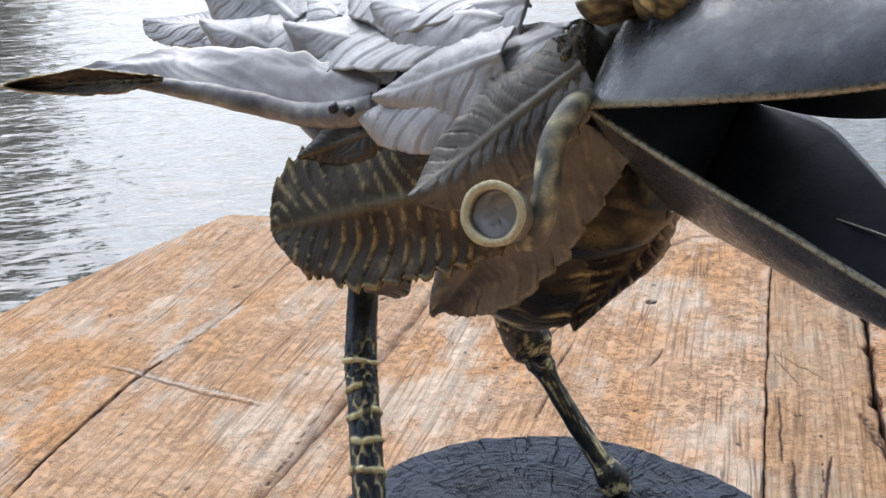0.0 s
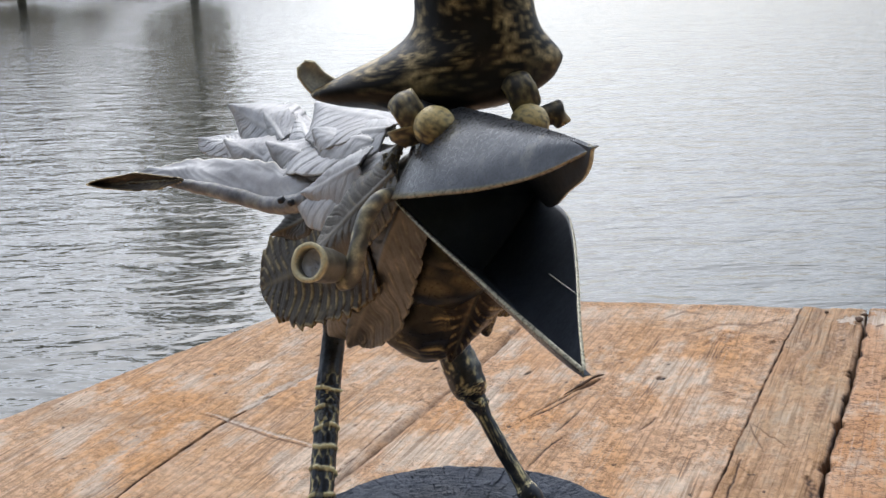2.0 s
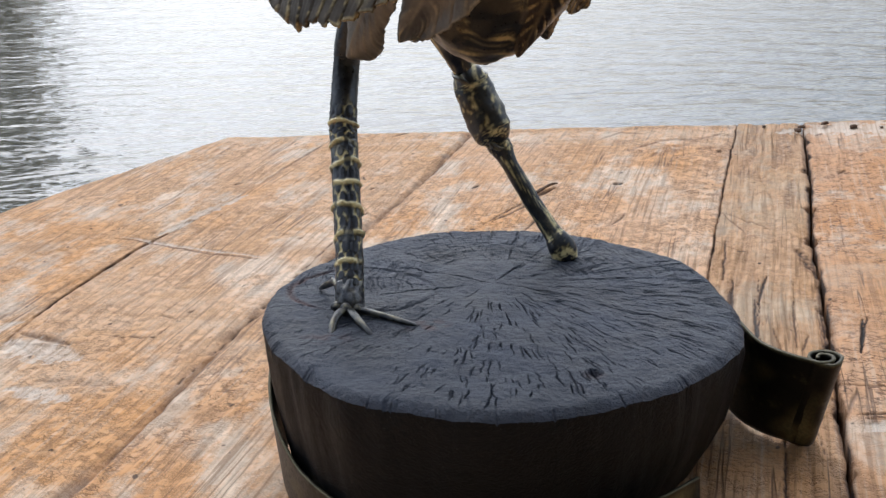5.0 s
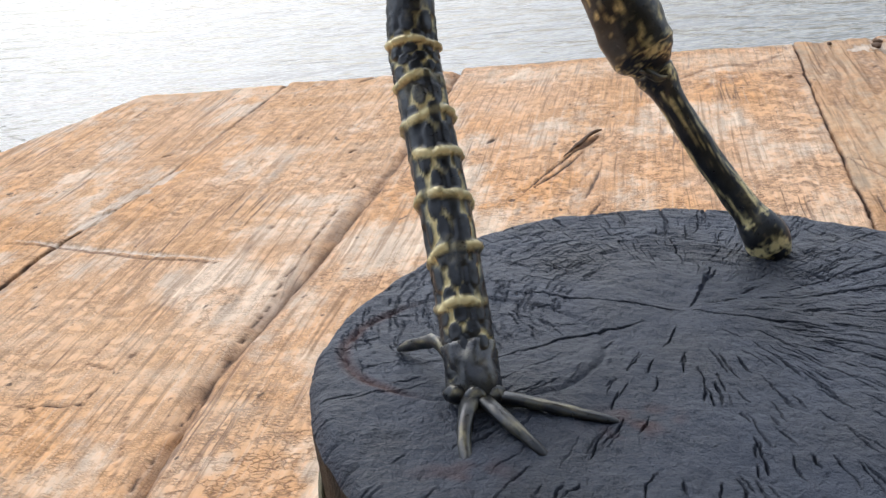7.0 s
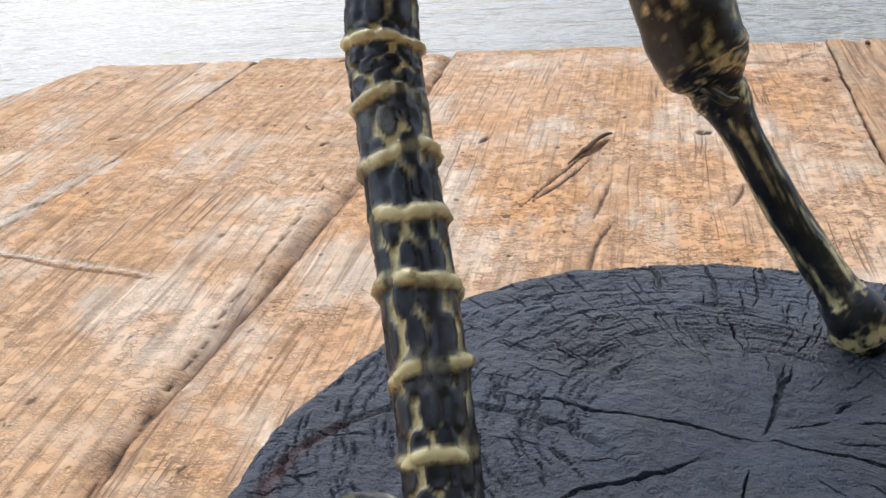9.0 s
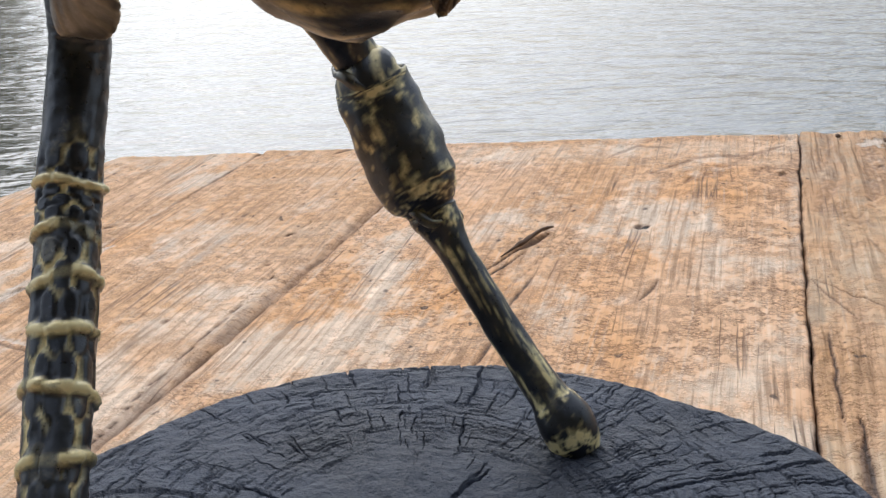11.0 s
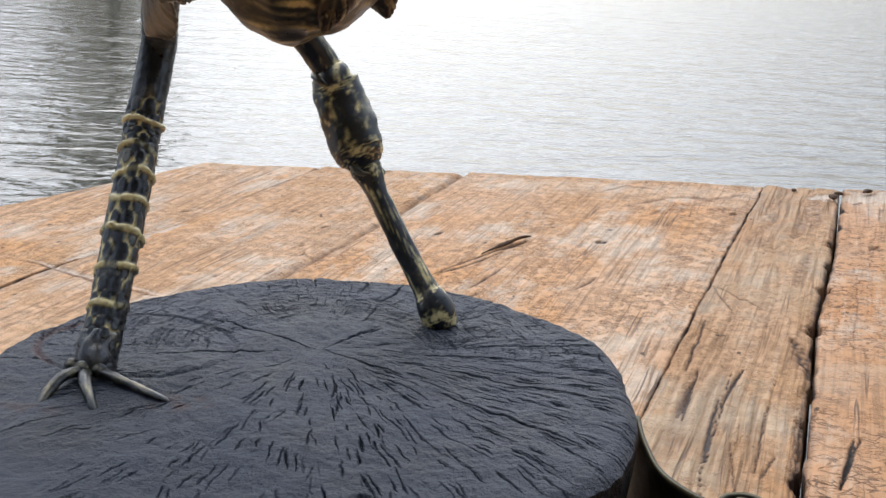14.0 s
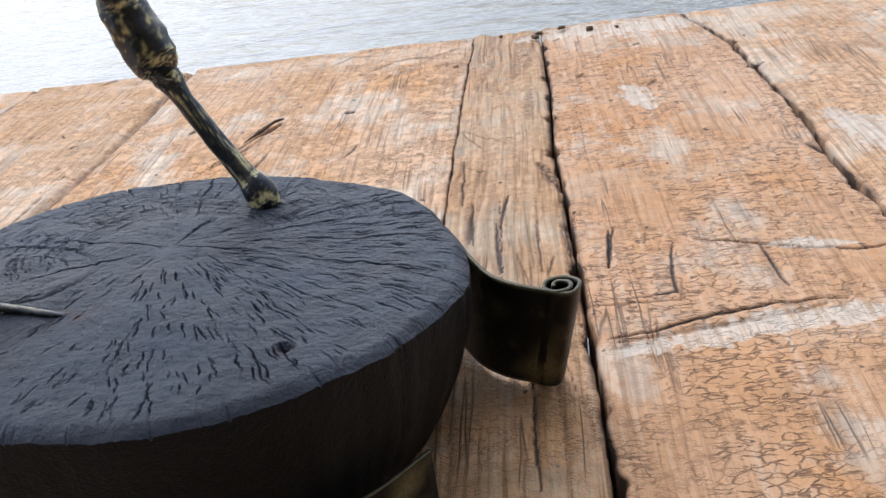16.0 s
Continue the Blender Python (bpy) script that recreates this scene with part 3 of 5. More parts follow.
def seam(k, us, gap, chip, side):
    """One side of joint k: its line, torn by the grain, set back by the gap and by splinters that broke out."""
    if k == 0:
        return left_edge(us) + 0.002 * pn(us * 30, 0.5, 3) + 0.001 * pn(us * 120, 0.5, 4)
    line = np.interp(us, [q[0] for q in SEAMS[k]], [q[1] for q in SEAMS[k]])
    line = line + 0.0009 * pn(us * 22, k, 1) + 0.0005 * pn(us * 95, k, 2) + 0.0003 * pn(us * 260, k, 3)
    torn = chip * np.clip((pn(us * 38, k, 5 + side) - 0.15) * 2.5, 0, 1) * (0.6 + 0.4 * pn(us * 170, k, 7 + side))
    return line + side * (gap * (1.0 + 0.8 * pn(us * 50, k, 9)) + torn)


def near_line(x, y, ends, wide):
    """Closeness of x, y to a bent line, 1 on it and 0 past wide, thinner to its ends."""
    best, count = 0, len(ends) - 1
    for k in range(count):
        (ax, ay), (bx, by) = ends[k], ends[k + 1]
        dx, dy = bx - ax, by - ay
        t = np.clip(((x - ax) * dx + (y - ay) * dy) / (dx * dx + dy * dy), 0, 1)
        whole = (k + t) / count
        best = np.maximum(best, np.clip(1 - np.hypot(x - ax - t * dx, y - ay - t * dy) / (wide * (0.25 + 0.75 * np.sin(math.pi * np.clip(whole, 0.02, 0.98)) ** 0.7)), 0, 1))
    return best


def plank(klo, khi, ua, ub, mat, seed, step=0.0016, lo_edge=(0.004, 0.002, 0.5, 0.001, 0.002), hi_edge=(0.004, 0.002, 0.5, 0.001, 0.002), furrows=0.0):
    ys = np.concatenate([np.arange(ua, 0.2, 0.012), np.arange(max(ua, 0.2), ub, step), [ub]])
    lo, hi = seam(klo, ys, lo_edge[3], lo_edge[4], 1), seam(khi, ys, hi_edge[3], hi_edge[4], -1)
    nx, ny = max(8, int(np.median(hi - lo) / step)), len(ys) - 1
    X = lo[:, None] + (hi - lo)[:, None] * np.linspace(0, 1, nx + 1)[None, :]
    Y = np.repeat(ys[:, None], nx + 1, 1)
    end = 0.005 * pn(X[-1] * 30, seed, 7) + 0.002 * pn(X[-1] * 140, seed, 8) - 0.010 * np.clip(pn(X[-1] * 45, seed, 9) - 0.25, 0, 1)
    Y += (np.clip((ys - ub + 0.05) / 0.05, 0, 1)[:, None] ** 2) * end[None, :]
    Z = 0.0014 * pn(X * 14, Y * 4, seed) + 0.0006 * pn(X * 110, Y * 12, seed + 1) + 0.0003 * pn(X * 260, Y * 110, seed + 2)
    Z -= furrows * np.clip(1 - np.abs(pn(X * 85 + 0.6 * pn(X * 20, Y * 9, 5), Y * 3.2, seed + 3)) / 0.22, 0, 1)
    dirt = furrows * 330 * 0.5 * np.clip(1 - np.abs(pn(X * 85 + 0.6 * pn(X * 20, Y * 9, 5), Y * 3.2, seed + 3)) / 0.16, 0, 1) * np.clip(0.5 + 1.5 * pn(X * 30, Y * 6, seed + 4), 0, 1)
    bare = np.zeros_like(X)
    for dist, (wd, dp, dk, _, _), k in ((X - lo[:, None], lo_edge, klo), (hi[:, None] - X, hi_edge, khi)):
        wide = wd * (1 + 0.5 * pn(Y * 24, k, 11) + 0.3 * pn(Y * 90, k, 12))
        near = np.clip(1 - dist / wide, 0, 1)
        Z -= dp * near ** 1.6
        dirt = np.maximum(dirt, dk * np.clip(near * 1.3 - 0.2, 0, 1) * np.clip(0.75 + 0.8 * pn(Y * 45, X * 200, k), 0.2, 1))
    Z -= 0.006 * np.clip((Y - ub + 0.012) / 0.012, 0, 1) ** 2
    jx, jy = X + 0.0010 * pn(X * 45, Y * 45, 31) + 0.0004 * pn(X * 170, Y * 170, 32), Y + 0.0010 * pn(X * 60, Y * 60, 33)
    lines = [([local(*a), local(*b)], wd * (0.42 if wd < 0.004 else 0.7), dp, dk * (1.0 if wd < 0.004 else 0.8)) for a, b, wd, dp, dk in SPLITS] + CRACKS
    for ends, wd, dp, dk in lines:
        r = slice(*np.searchsorted(ys, (min(q[1] for q in ends) - wd - 0.004, max(q[1] for q in ends) + wd + 0.004)))
        if r.stop > r.start:
            near = near_line(jx[r], jy[r], ends, wd * 1.15)
            rub = np.clip(0.65 + 0.9 * pn(X[r] * 300, Y[r] * 200, 34), 0.15, 1) if wd > 0.005 else 1.0
            Z[r] -= 0.6 * dp * near
            dirt[r] = np.maximum(dirt[r], dk * np.clip(near * 1.7, 0, 1) * rub)
    for ends, wd in [([local(*a), local(*b)], wd) for a, b, wd in FLAKES] + SCARS:
        r = slice(*np.searchsorted(ys, (min(q[1] for q in ends) - wd, max(q[1] for q in ends) + wd)))
        if r.stop > r.start:
            near = near_line(X[r], Y[r], ends, wd * 1.2)
            rag = pn(X[r] * 120, Y[r] * 90, 35) + 0.6 * pn(X[r] * 300, Y[r] * 220, 36)
            bare[r] = np.maximum(bare[r], 0.75 * np.clip((near * 0.9 - 0.35 + 0.4 * rag) * 5, 0, 1) * (near > 0))
            Z[r] -= 0.0006 * bare[r]
    nv = nx + 1
    top = np.stack([X, Y, Z], 2).reshape(-1, 3)
    faces = grid_faces(ny + 1, nv)
    rim = [j for j in range(nv)] + [i * nv + nv - 1 for i in range(1, ny + 1)] + [ny * nv + j for j in range(nv - 2, -1, -1)] + [i * nv for i in range(ny - 1, 0, -1)]
    low = top[rim] - np.array([0, 0, 0.045])
    k0 = len(top)
    m = len(rim)
    faces += [(rim[i], rim[(i + 1) % m], k0 + (i + 1) % m, k0 + i) for i in range(m)]
    sh = Shape().add(list(top) + list(low), faces, list(np.clip(dirt, 0, 1).reshape(-1)) + [0.6] * m)
    ob = part("plank", sh, [mat], deck, attr="dirt")
    a = ob.data.attributes.new("bare", "FLOAT", "POINT")
    a.data.foreach_set("value", list(bare.reshape(-1)) + [0.0] * m)
    return ob


FINE, WORN, OPEN = (0.0024, 0.0014, 0.8, 0.0005, 0.0026), (0.0130, 0.0050, 0.66, 0.0005, 0.001), (0.0026, 0.0012, 0.9, 0.0015, 0.0040)
THIN = (0.0016, 0.0010, 0.8, 0.0004, 0.0012)
plank(0, 1, 0.1, 1.080, PAINTED, 1.0, hi_edge=FINE)
plank(1, 2, -0.25, 1.086, PAINTED, 2.0, lo_edge=FINE, hi_edge=WORN)
plank(2, 3, -0.25, 1.094, PALE, 3.0, step=0.0014, lo_edge=(0.0040, 0.002, 0.8, 0.0008, 0.002), hi_edge=THIN)
plank(3, 4, -0.25, 1.098, BROWNED, 4.0, step=0.0010, lo_edge=THIN, hi_edge=(0.0040, 0.002, 0.85, 0.0010, 0.005), furrows=0.0011)
plank(4, 5, -0.25, 1.100, ORANGE, 5.0, step=0.0010, lo_edge=OPEN, hi_edge=OPEN)
plank(5, 6, -0.25, 1.096, PALE, 6.0, lo_edge=(0.0030, 0.0015, 0.85, 0.0018, 0.0045), furrows=0.0007)
plank(6, 7, -0.25, 1.09, PAINTED, 7.0, step=0.008)
# the jetty runs on behind, towards the shore
BACK = [-0.955, -0.400, -0.222, 0.090, 0.178, 0.370, 0.56, 0.80]
for k in range(7):
    us = np.linspace(-3.0, 0.095 if k == 0 else -0.255, 60)
    g = np.zeros((60, 12, 3))
    for i, u in enumerate(us):
        for j in range(12):
            x = BACK[k] + 0.002 + (BACK[k + 1] - BACK[k] - 0.004) * j / 11
            g[i, j] = (x, u, 0.0014 * noise.noise(Vector((x * 14, u * 4, k))) - (0.003 if j in (0, 11) else 0.0))
    sh = Shape()
    shell(sh, g[:, ::-1], 0.045, 0.15)
    part("plank", sh, [(PAINTED, PALE, BROWNED)[k % 3]], deck, attr="dirt")
for x in (-0.45, 0.72):
    for y in (0.90, -0.6, -2.4):
        pile = Shape()
        tube(pile, [(x, y, z, 0.07) for z in (-2.2, -1.2, -0.5, -0.165)], 20, None, 0, rough=0.08)
        part("pile", pile, [BROWNED], deck, "round wooden pile standing in the water", attr="dirt")
for ua in (0.95, 0.3, -0.2, -1.2, -2.4):
    beam = Shape()
    c = [Vector((x, ua + y, z)) for x in (-0.52, 0.8) for y in (0, 0.09) for z in (-0.16, -0.048)]
    beam.add(c, [(0, 1, 3, 2), (4, 6, 7, 5), (0, 4, 5, 1), (2, 3, 7, 6), (0, 2, 6, 4), (1, 5, 7, 3)], 0.2)
    part("joist", beam, [BROWNED], deck, "dark wooden joist under the planks", smooth=False, attr="dirt")

SPLINTER = plain("dry_splinter", (0.10, 0.055, 0.03))
sp = Shape()
tube(sp, spline([(0.098, 0.812, 0.0012, 0.0004), (0.108, 0.826, 0.0020, 0.0012), (0.112, 0.829, 0.0030, 0.0018), (0.120, 0.842, 0.0030, 0.0015), (0.127, 0.850, 0.0036, 0.0013), (0.133, 0.856, 0.0024, 0.0006)], 30), 10, None, 0, rough=0.5)
tagged(part("wood_splinter", sp, [SPLINTER], None), "thin dark dry splinter lying on a plank", "splinter")
rng = random.Random(8)
for x, y, r in ((0.395, 0.984, 0.0055), (0.402, 0.998, 0.0040), (0.452, 0.982, 0.0050), (0.365, 1.012, 0.0035), (0.428, 1.004, 0.0045), (0.478, 0.974, 0.0030)):
    fl = Shape()
    q = rng.uniform(0, 6)
    tube(fl, spline([(x - r * math.cos(q), y - r * math.sin(q), r * 0.3, r * 0.3), (x, y, r * 0.45, r * 0.7), (x + r * math.cos(q), y + r * math.sin(q), r * 0.35, r * 0.35)], 9), 10, None, 0, rough=0.6, flat=0.6, seed=x * 100)
    tagged(part("bark_flake", fl, [SPLINTER], None), "small dark bark flake lying near the deck's end", "bark flake", group="bark flakes on the deck")

# ---- log slice ----
PITH = np.array([0.088, 0.432, 0.082])
RIM = [(-180, .113), (-165, .122), (-150, .131), (-130, .143), (-110, .158), (-90, .160), (-77, .156), (-60, .151), (-45, .146), (-30, .141), (-17, .134), (0, .124), (20, .122), (35, .117), (44, .108), (62, .107), (80, .103), (95, .101), (113, .100), (135, .103), (152, .102), (168, .106), (180, .113)]


def rim_radius(w):
    return np.interp(np.degrees(w), [a for a, _ in RIM], [r for _, r in RIM])


def top_z(x, y):
    return PITH[2] - 0.10 * (x - PITH[0]) - 0.06 * (y - PITH[1])


def log_slice():
    nr, nw = 220, 2600
    ws = np.linspace(-math.pi, math.pi, nw, endpoint=False)
    turn = (ws + math.pi) / (2 * math.pi)
    rr = np.array([rim_radius(w) for w in ws])
    k = np.exp(-0.5 * (np.arange(-30, 31) / 11.0) ** 2)
    rr = np.convolve(np.concatenate([rr[-30:], rr, rr[:30]]), k / k.sum(), "valid")
    rr = rr * (1 + 0.012 * pn(turn * 9, 0.5, 1, 9) + 0.006 * pn(turn * 34, 0.5, 2, 34) + 0.003 * pn(turn * 120, 0.5, 3, 120))
    rng = random.Random(5)
    R = np.linspace(0.0, 1.0, nr) ** 0.75
    rad = R[:, None] * rr[None, :]
    X = PITH[0] + rad * np.cos(ws)[None, :]
    Y = PITH[1] + rad * np.sin(ws)[None, :]
    wav = 0.0011 * pn(X * 75, Y * 75, 20) + 0.0007 * pn(X * 150, Y * 150, 21) + 0.0004 * pn(X * 420, Y * 420, 22)
    depth = np.zeros((nr, nw))

    def check(w0, r0, ln, wd, dp, slant, across=False):
        """One drying check: a wavy slit that runs out from the pith, or across that way."""
        off = (ws - w0 + math.pi) % (2 * math.pi) - math.pi
        idx = np.where(np.abs(off) < 0.06 + (ln + 0.004) / max(r0, 0.012))[0]
        rows = np.where(np.abs(R * rim_radius(w0) - r0) < ln * 1.4 + 0.012)[0]
        if not len(rows):
            return
        sub = np.ix_(rows, idx)
        rl = rad[sub] - r0
        tl = off[idx][None, :] * np.maximum(rad[sub], 1e-4) - slant * rl + wav[sub]
        if across:
            tl, rl = rl + wav[sub], tl
        taper = np.clip(1.15 - (np.abs(rl) / ln) ** 1.5, 0, 1)
        d = np.clip(1.25 - np.abs(tl) / (wd * (0.35 + 0.65 * taper)), 0, 1) * taper
        depth[sub] = np.maximum(depth[sub], dp * np.minimum(1, d * 1.8))

    for _ in range(2400):  # radial checks: bold towards the front and the side, hairlines elsewhere
        w0, f0 = rng.uniform(-math.pi, math.pi), rng.uniform(0.02, 1.0) ** 0.6
        front, side = -math.sin(w0), math.cos(w0)
        bold = max(0.0, min(1.0, 0.30 + 0.75 * front + 0.35 * side)) * (1.0 if f0 > 0.22 else 0.3)
        if side < -0.35:
            bold *= 0.4
        r0 = f0 * rim_radius(w0)
        if f0 < 0.93 and rng.random() < bold * 0.45:
            check(w0, r0, rng.uniform(0.0025, 0.0075), rng.uniform(0.00020, 0.00036), rng.uniform(0.0012, 0.0026), rng.uniform(-0.14, 0.14))
        elif f0 > 0.25 and rng.random() < (0.12 if side > -0.3 else 0.05):
            check(w0, r0, rng.uniform(0.002, 0.009), rng.uniform(0.00018, 0.00026), rng.uniform(0.0004, 0.0008), rng.uniform(-0.15, 0.15))
    for _ in range(480):  # behind the pith the char has split across as well
        w0, f0 = rng.uniform(0.1, math.pi + 0.3), rng.uniform(0.2, 1.0) ** 0.6
        check(w0, f0 * rim_radius(w0), rng.uniform(0.002, 0.008), rng.uniform(0.00020, 0.00030), rng.uniform(0.0004, 0.0010), rng.uniform(-0.3, 0.3), True)
    for _ in range(170):  # long wavy hairlines on the side away from the foot, and a few behind
        w0 = rng.gauss(0.15, 0.55) if rng.random() < 0.75 else rng.uniform(0.8, 2.5)
        f0 = rng.uniform(0.30, 0.98) ** 0.6
        check(w0, f0 * rim_radius(w0), rng.uniform(0.003, 0.009), rng.uniform(0.00018, 0.00030), rng.uniform(0.0010, 0.0020), rng.uniform(-0.12, 0.12))
    for w0, fa, fb, wd in ((2.80, 0.02, 0.60, 0.0005), (-0.45, 0.0, 0.30, 0.0005), (1.43, 0.66, 1.0, 0.0007), (1.08, 0.02, 0.34, 0.0007), (-2.74, 0.14, 0.48, 0.0006), (1.62, 0.8, 1.0, 0.0007), (1.25, 0.82, 1.0, 0.0007), (1.9, 0.85, 1.0, 0.0006), (0.15, 0.3, 0.75, 0.0006), (-0.15, 0.35, 0.95, 0.0006), (0.35, 0.5, 1.0, 0.0006), (-0.5, 0.45, 0.9, 0.0007)):
        r0, r1 = fa * rim_radius(w0), fb * rim_radius(w0)
        check(w0, (r0 + r1) / 2, (r1 - r0) / 2, wd, 0.0016, 0.0)
    for _ in range(70):  # nicks round the edge
        w0, wd = rng.uniform(-math.pi, math.pi), rng.uniform(0.002, 0.005)
        d = np.clip(1 - np.abs((ws - w0 + math.pi) % (2 * math.pi) - math.pi) / wd, 0, 1)[None, :] * np.clip((R - 0.94) / 0.06, 0, 1)[:, None]
        depth = np.maximum(depth, rng.uniform(0.0006, 0.0018) * d)
    far = np.clip(0.35 + 0.65 * np.sin(ws), 0.15, 1)[None, :]
    grain = np.abs(pn(turn * 260, rad * 70 + 3 * pn(X * 25, Y * 25, 8), 23, 260))[:, :]
    ringed = pn(rad * 420 + 2.5 * pn(X * 30, Y * 30, 9), turn * 40, 24)
    Z = top_z(X, Y) + 0.0013 * pn(X * 30, Y * 30, 11) + 0.0006 * pn(X * 110, Y * 110, 12) + 0.0003 * pn(X * 330, Y * 330, 13)
    Z += np.clip(rad / 0.03, 0, 1) * (0.00010 * (grain - 0.4) + far * 0.00014 * ringed)
    Z -= depth + 0.0035 * np.clip((R - 0.955) / 0.045, 0, 1)[:, None] ** 2
    ring = np.hypot((X - 0.018) / 1.15, Y - 0.412)
    mottle = np.clip(0.5 + 1.6 * pn(X * 160, Y * 160, 25), 0, 1)
    rust = np.clip((0.004 - X) / 0.012, 0, 1) * np.clip(1 - np.abs(ring - 0.034) / 0.0028, 0, 1) * 0.8
    rust = np.maximum(rust, np.clip(1 - np.hypot(X - 0.137, Y - 0.314) / 0.006, 0, 1))
    rust = np.maximum(rust, 0.9 * mottle * np.clip(1.3 - np.hypot((X - 0.056) / 1.5, Y - 0.366) / 0.008, 0, 1))
    rust = np.maximum(rust, 0.6 * mottle * np.clip(1.3 - np.hypot((X - 0.012) / 2.2, Y - 0.344) / 0.007, 0, 1))
    Z -= 0.003 * np.clip(1.3 - np.hypot(X - 0.137, Y - 0.316) / 0.0035, 0, 1)
    Z -= 0.0010 * np.clip(1 - np.abs(ring - 0.034) / 0.0016, 0, 1)
    ob = tagged(new("log_slice"), "blackened charred log slice with radial cracks, used as plinth", "wooden plinth")
    v = [np.array([PITH[0], PITH[1], top_z(*PITH[:2]) - 0.001])]
    top = np.stack([X[1:], Y[1:], Z[1:]], 2).reshape(-1, 3)
    f = [(0, 1 + j, 1 + (j + 1) % nw) for j in range(nw)]
    f += [tuple(1 + q for q in face) for face in grid_faces(nr - 1, nw, True)]
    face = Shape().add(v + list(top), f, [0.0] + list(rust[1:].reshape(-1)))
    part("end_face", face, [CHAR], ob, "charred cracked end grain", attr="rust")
    sides = [(X[-1, j], Y[-1, j], Z[-1, j]) for j in range(nw)]
    for s in (0.03, 0.12, 0.3, 0.55, 0.8, 1.0):
        for j in range(nw):
            x, y, z = X[-1, j], Y[-1, j], Z[-1, j]
            bulge = 1.0 + 0.012 * math.sin(s * 3.1) + 0.010 * noise.noise(Vector((math.cos(ws[j]) * 12, math.sin(ws[j]) * 12, s * 2))) - (0.045 + 0.115 * max(0.0, min(1.0, 0.5 + 1.2 * math.cos(ws[j])))) * s ** 1.4
            sides.append((PITH[0] + (x - PITH[0]) * bulge, PITH[1] + (y - PITH[1]) * bulge, (z - 0.001) * (1 - s) + 0.001 * s))
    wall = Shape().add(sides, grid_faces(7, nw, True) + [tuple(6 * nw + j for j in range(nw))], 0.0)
    part("side", wall, [SHADED_BARK], ob, "smooth blackened side of the log, coloured darker for its shade", attr="rust")
    return ob


log_slice()

# ---- metal ribbon with a scroll at its end ----
ribbon = tagged(new("metal_ribbon"), "dark iron ribbon round the log slice, rolled into a scroll", "metal ribbon")


def strip(points, low, high, name, thick=0.0016, label="", lean=(0.0, 0.0)):
    p = spline(points, 90)
    n = 28
    g = np.zeros((len(p), n, 3))
    gl = np.zeros((len(p), n))
    for i, q in enumerate(p):
        t = i / (len(p) - 1)
        for j in range(n):
            z0, z1 = np.interp(t, *low), np.interp(t, *high)
            out = 1 - j / (n - 1)
            g[i, j] = (q[0] + lean[0] * out, q[1] + lean[1] * out, z0 + (z1 - z0) * j / (n - 1) + 0.0006 * noise.noise(Vector((t * 15, j, 1.0))))
            gl[i, j] = 0.3 if j >= n - 1 else max(0.0, 0.9 * noise.noise(Vector((t * 11, j * 0.11, 6.0))) - 0.15)
    sh = Shape()
    shell(sh, g, thick, gl)
    return part(name, sh, [RIBBON], ribbon, label)


around = [(PITH[0] + (rim_radius(w) + 0.004) * math.cos(w), PITH[1] + (rim_radius(w) + 0.004) * math.sin(w)) for w in np.radians(np.linspace(-182, -52, 12) % 360 - 360 * (np.linspace(-182, -52, 12) % 360 > 180))]
strip(around, ([0, 1], [0.008, 0.004]), ([0, 0.15, 0.4, 1], [0.066, 0.060, 0.040, 0.030]), "band")
scroll = [(0.2160, 0.4250), (0.2180, 0.4070), (0.2230, 0.3860), (0.2305, 0.3725), (0.2430, 0.3610), (0.2525, 0.3550)]
cx, cy = 0.2495, 0.3640
for k in range(1, 15):
    a, r = radians(-50 + 42 * k), 0.0098 - 0.00046 * k
    scroll.append((cx + r * math.cos(a), cy + r * math.sin(a)))
strip(scroll, ([0, 1], [0.003, 0.003]), ([0, 1], [0.0600, 0.0605]), "scroll", label="iron ribbon end rolled into a tight scroll", lean=(-0.006, 0.020))

# ---- bird sculpture ----
bird = Shape()
SI, SF, SB, SK, SG, SC, SW, SL = 0, 1, 2, 3, 4, 6, 7, 8  # iron, feather, brown, beak, gold, belly, wing edge, grey leaf
SIDE = unit((0.81, 0.587, -0.08))

# left leg with its rings
legp = spline([(0.0165, 0.3775, 0.0880, 0.0085), (0.0165, 0.3850, 0.0970, 0.0074), (0.0161, 0.3981, 0.1113, 0.0070), (0.0144, 0.4206, 0.1355, 0.0072), (0.0120, 0.4450, 0.1600, 0.0073), (0.0112, 0.4570, 0.1745, 0.0075), (0.0142, 0.4725, 0.2021, 0.0075), (0.0195, 0.4690, 0.2200, 0.0077), (0.034, 0.458, 0.245, 0.008)], 300)
verts, gl, seg = [], [], 72
RINGS = (0.1115, 0.1222, 0.1340, 0.1445, 0.1528, 0.1612, 0.1722)
axis0 = np.array([0.96, 0.1, 0.25])
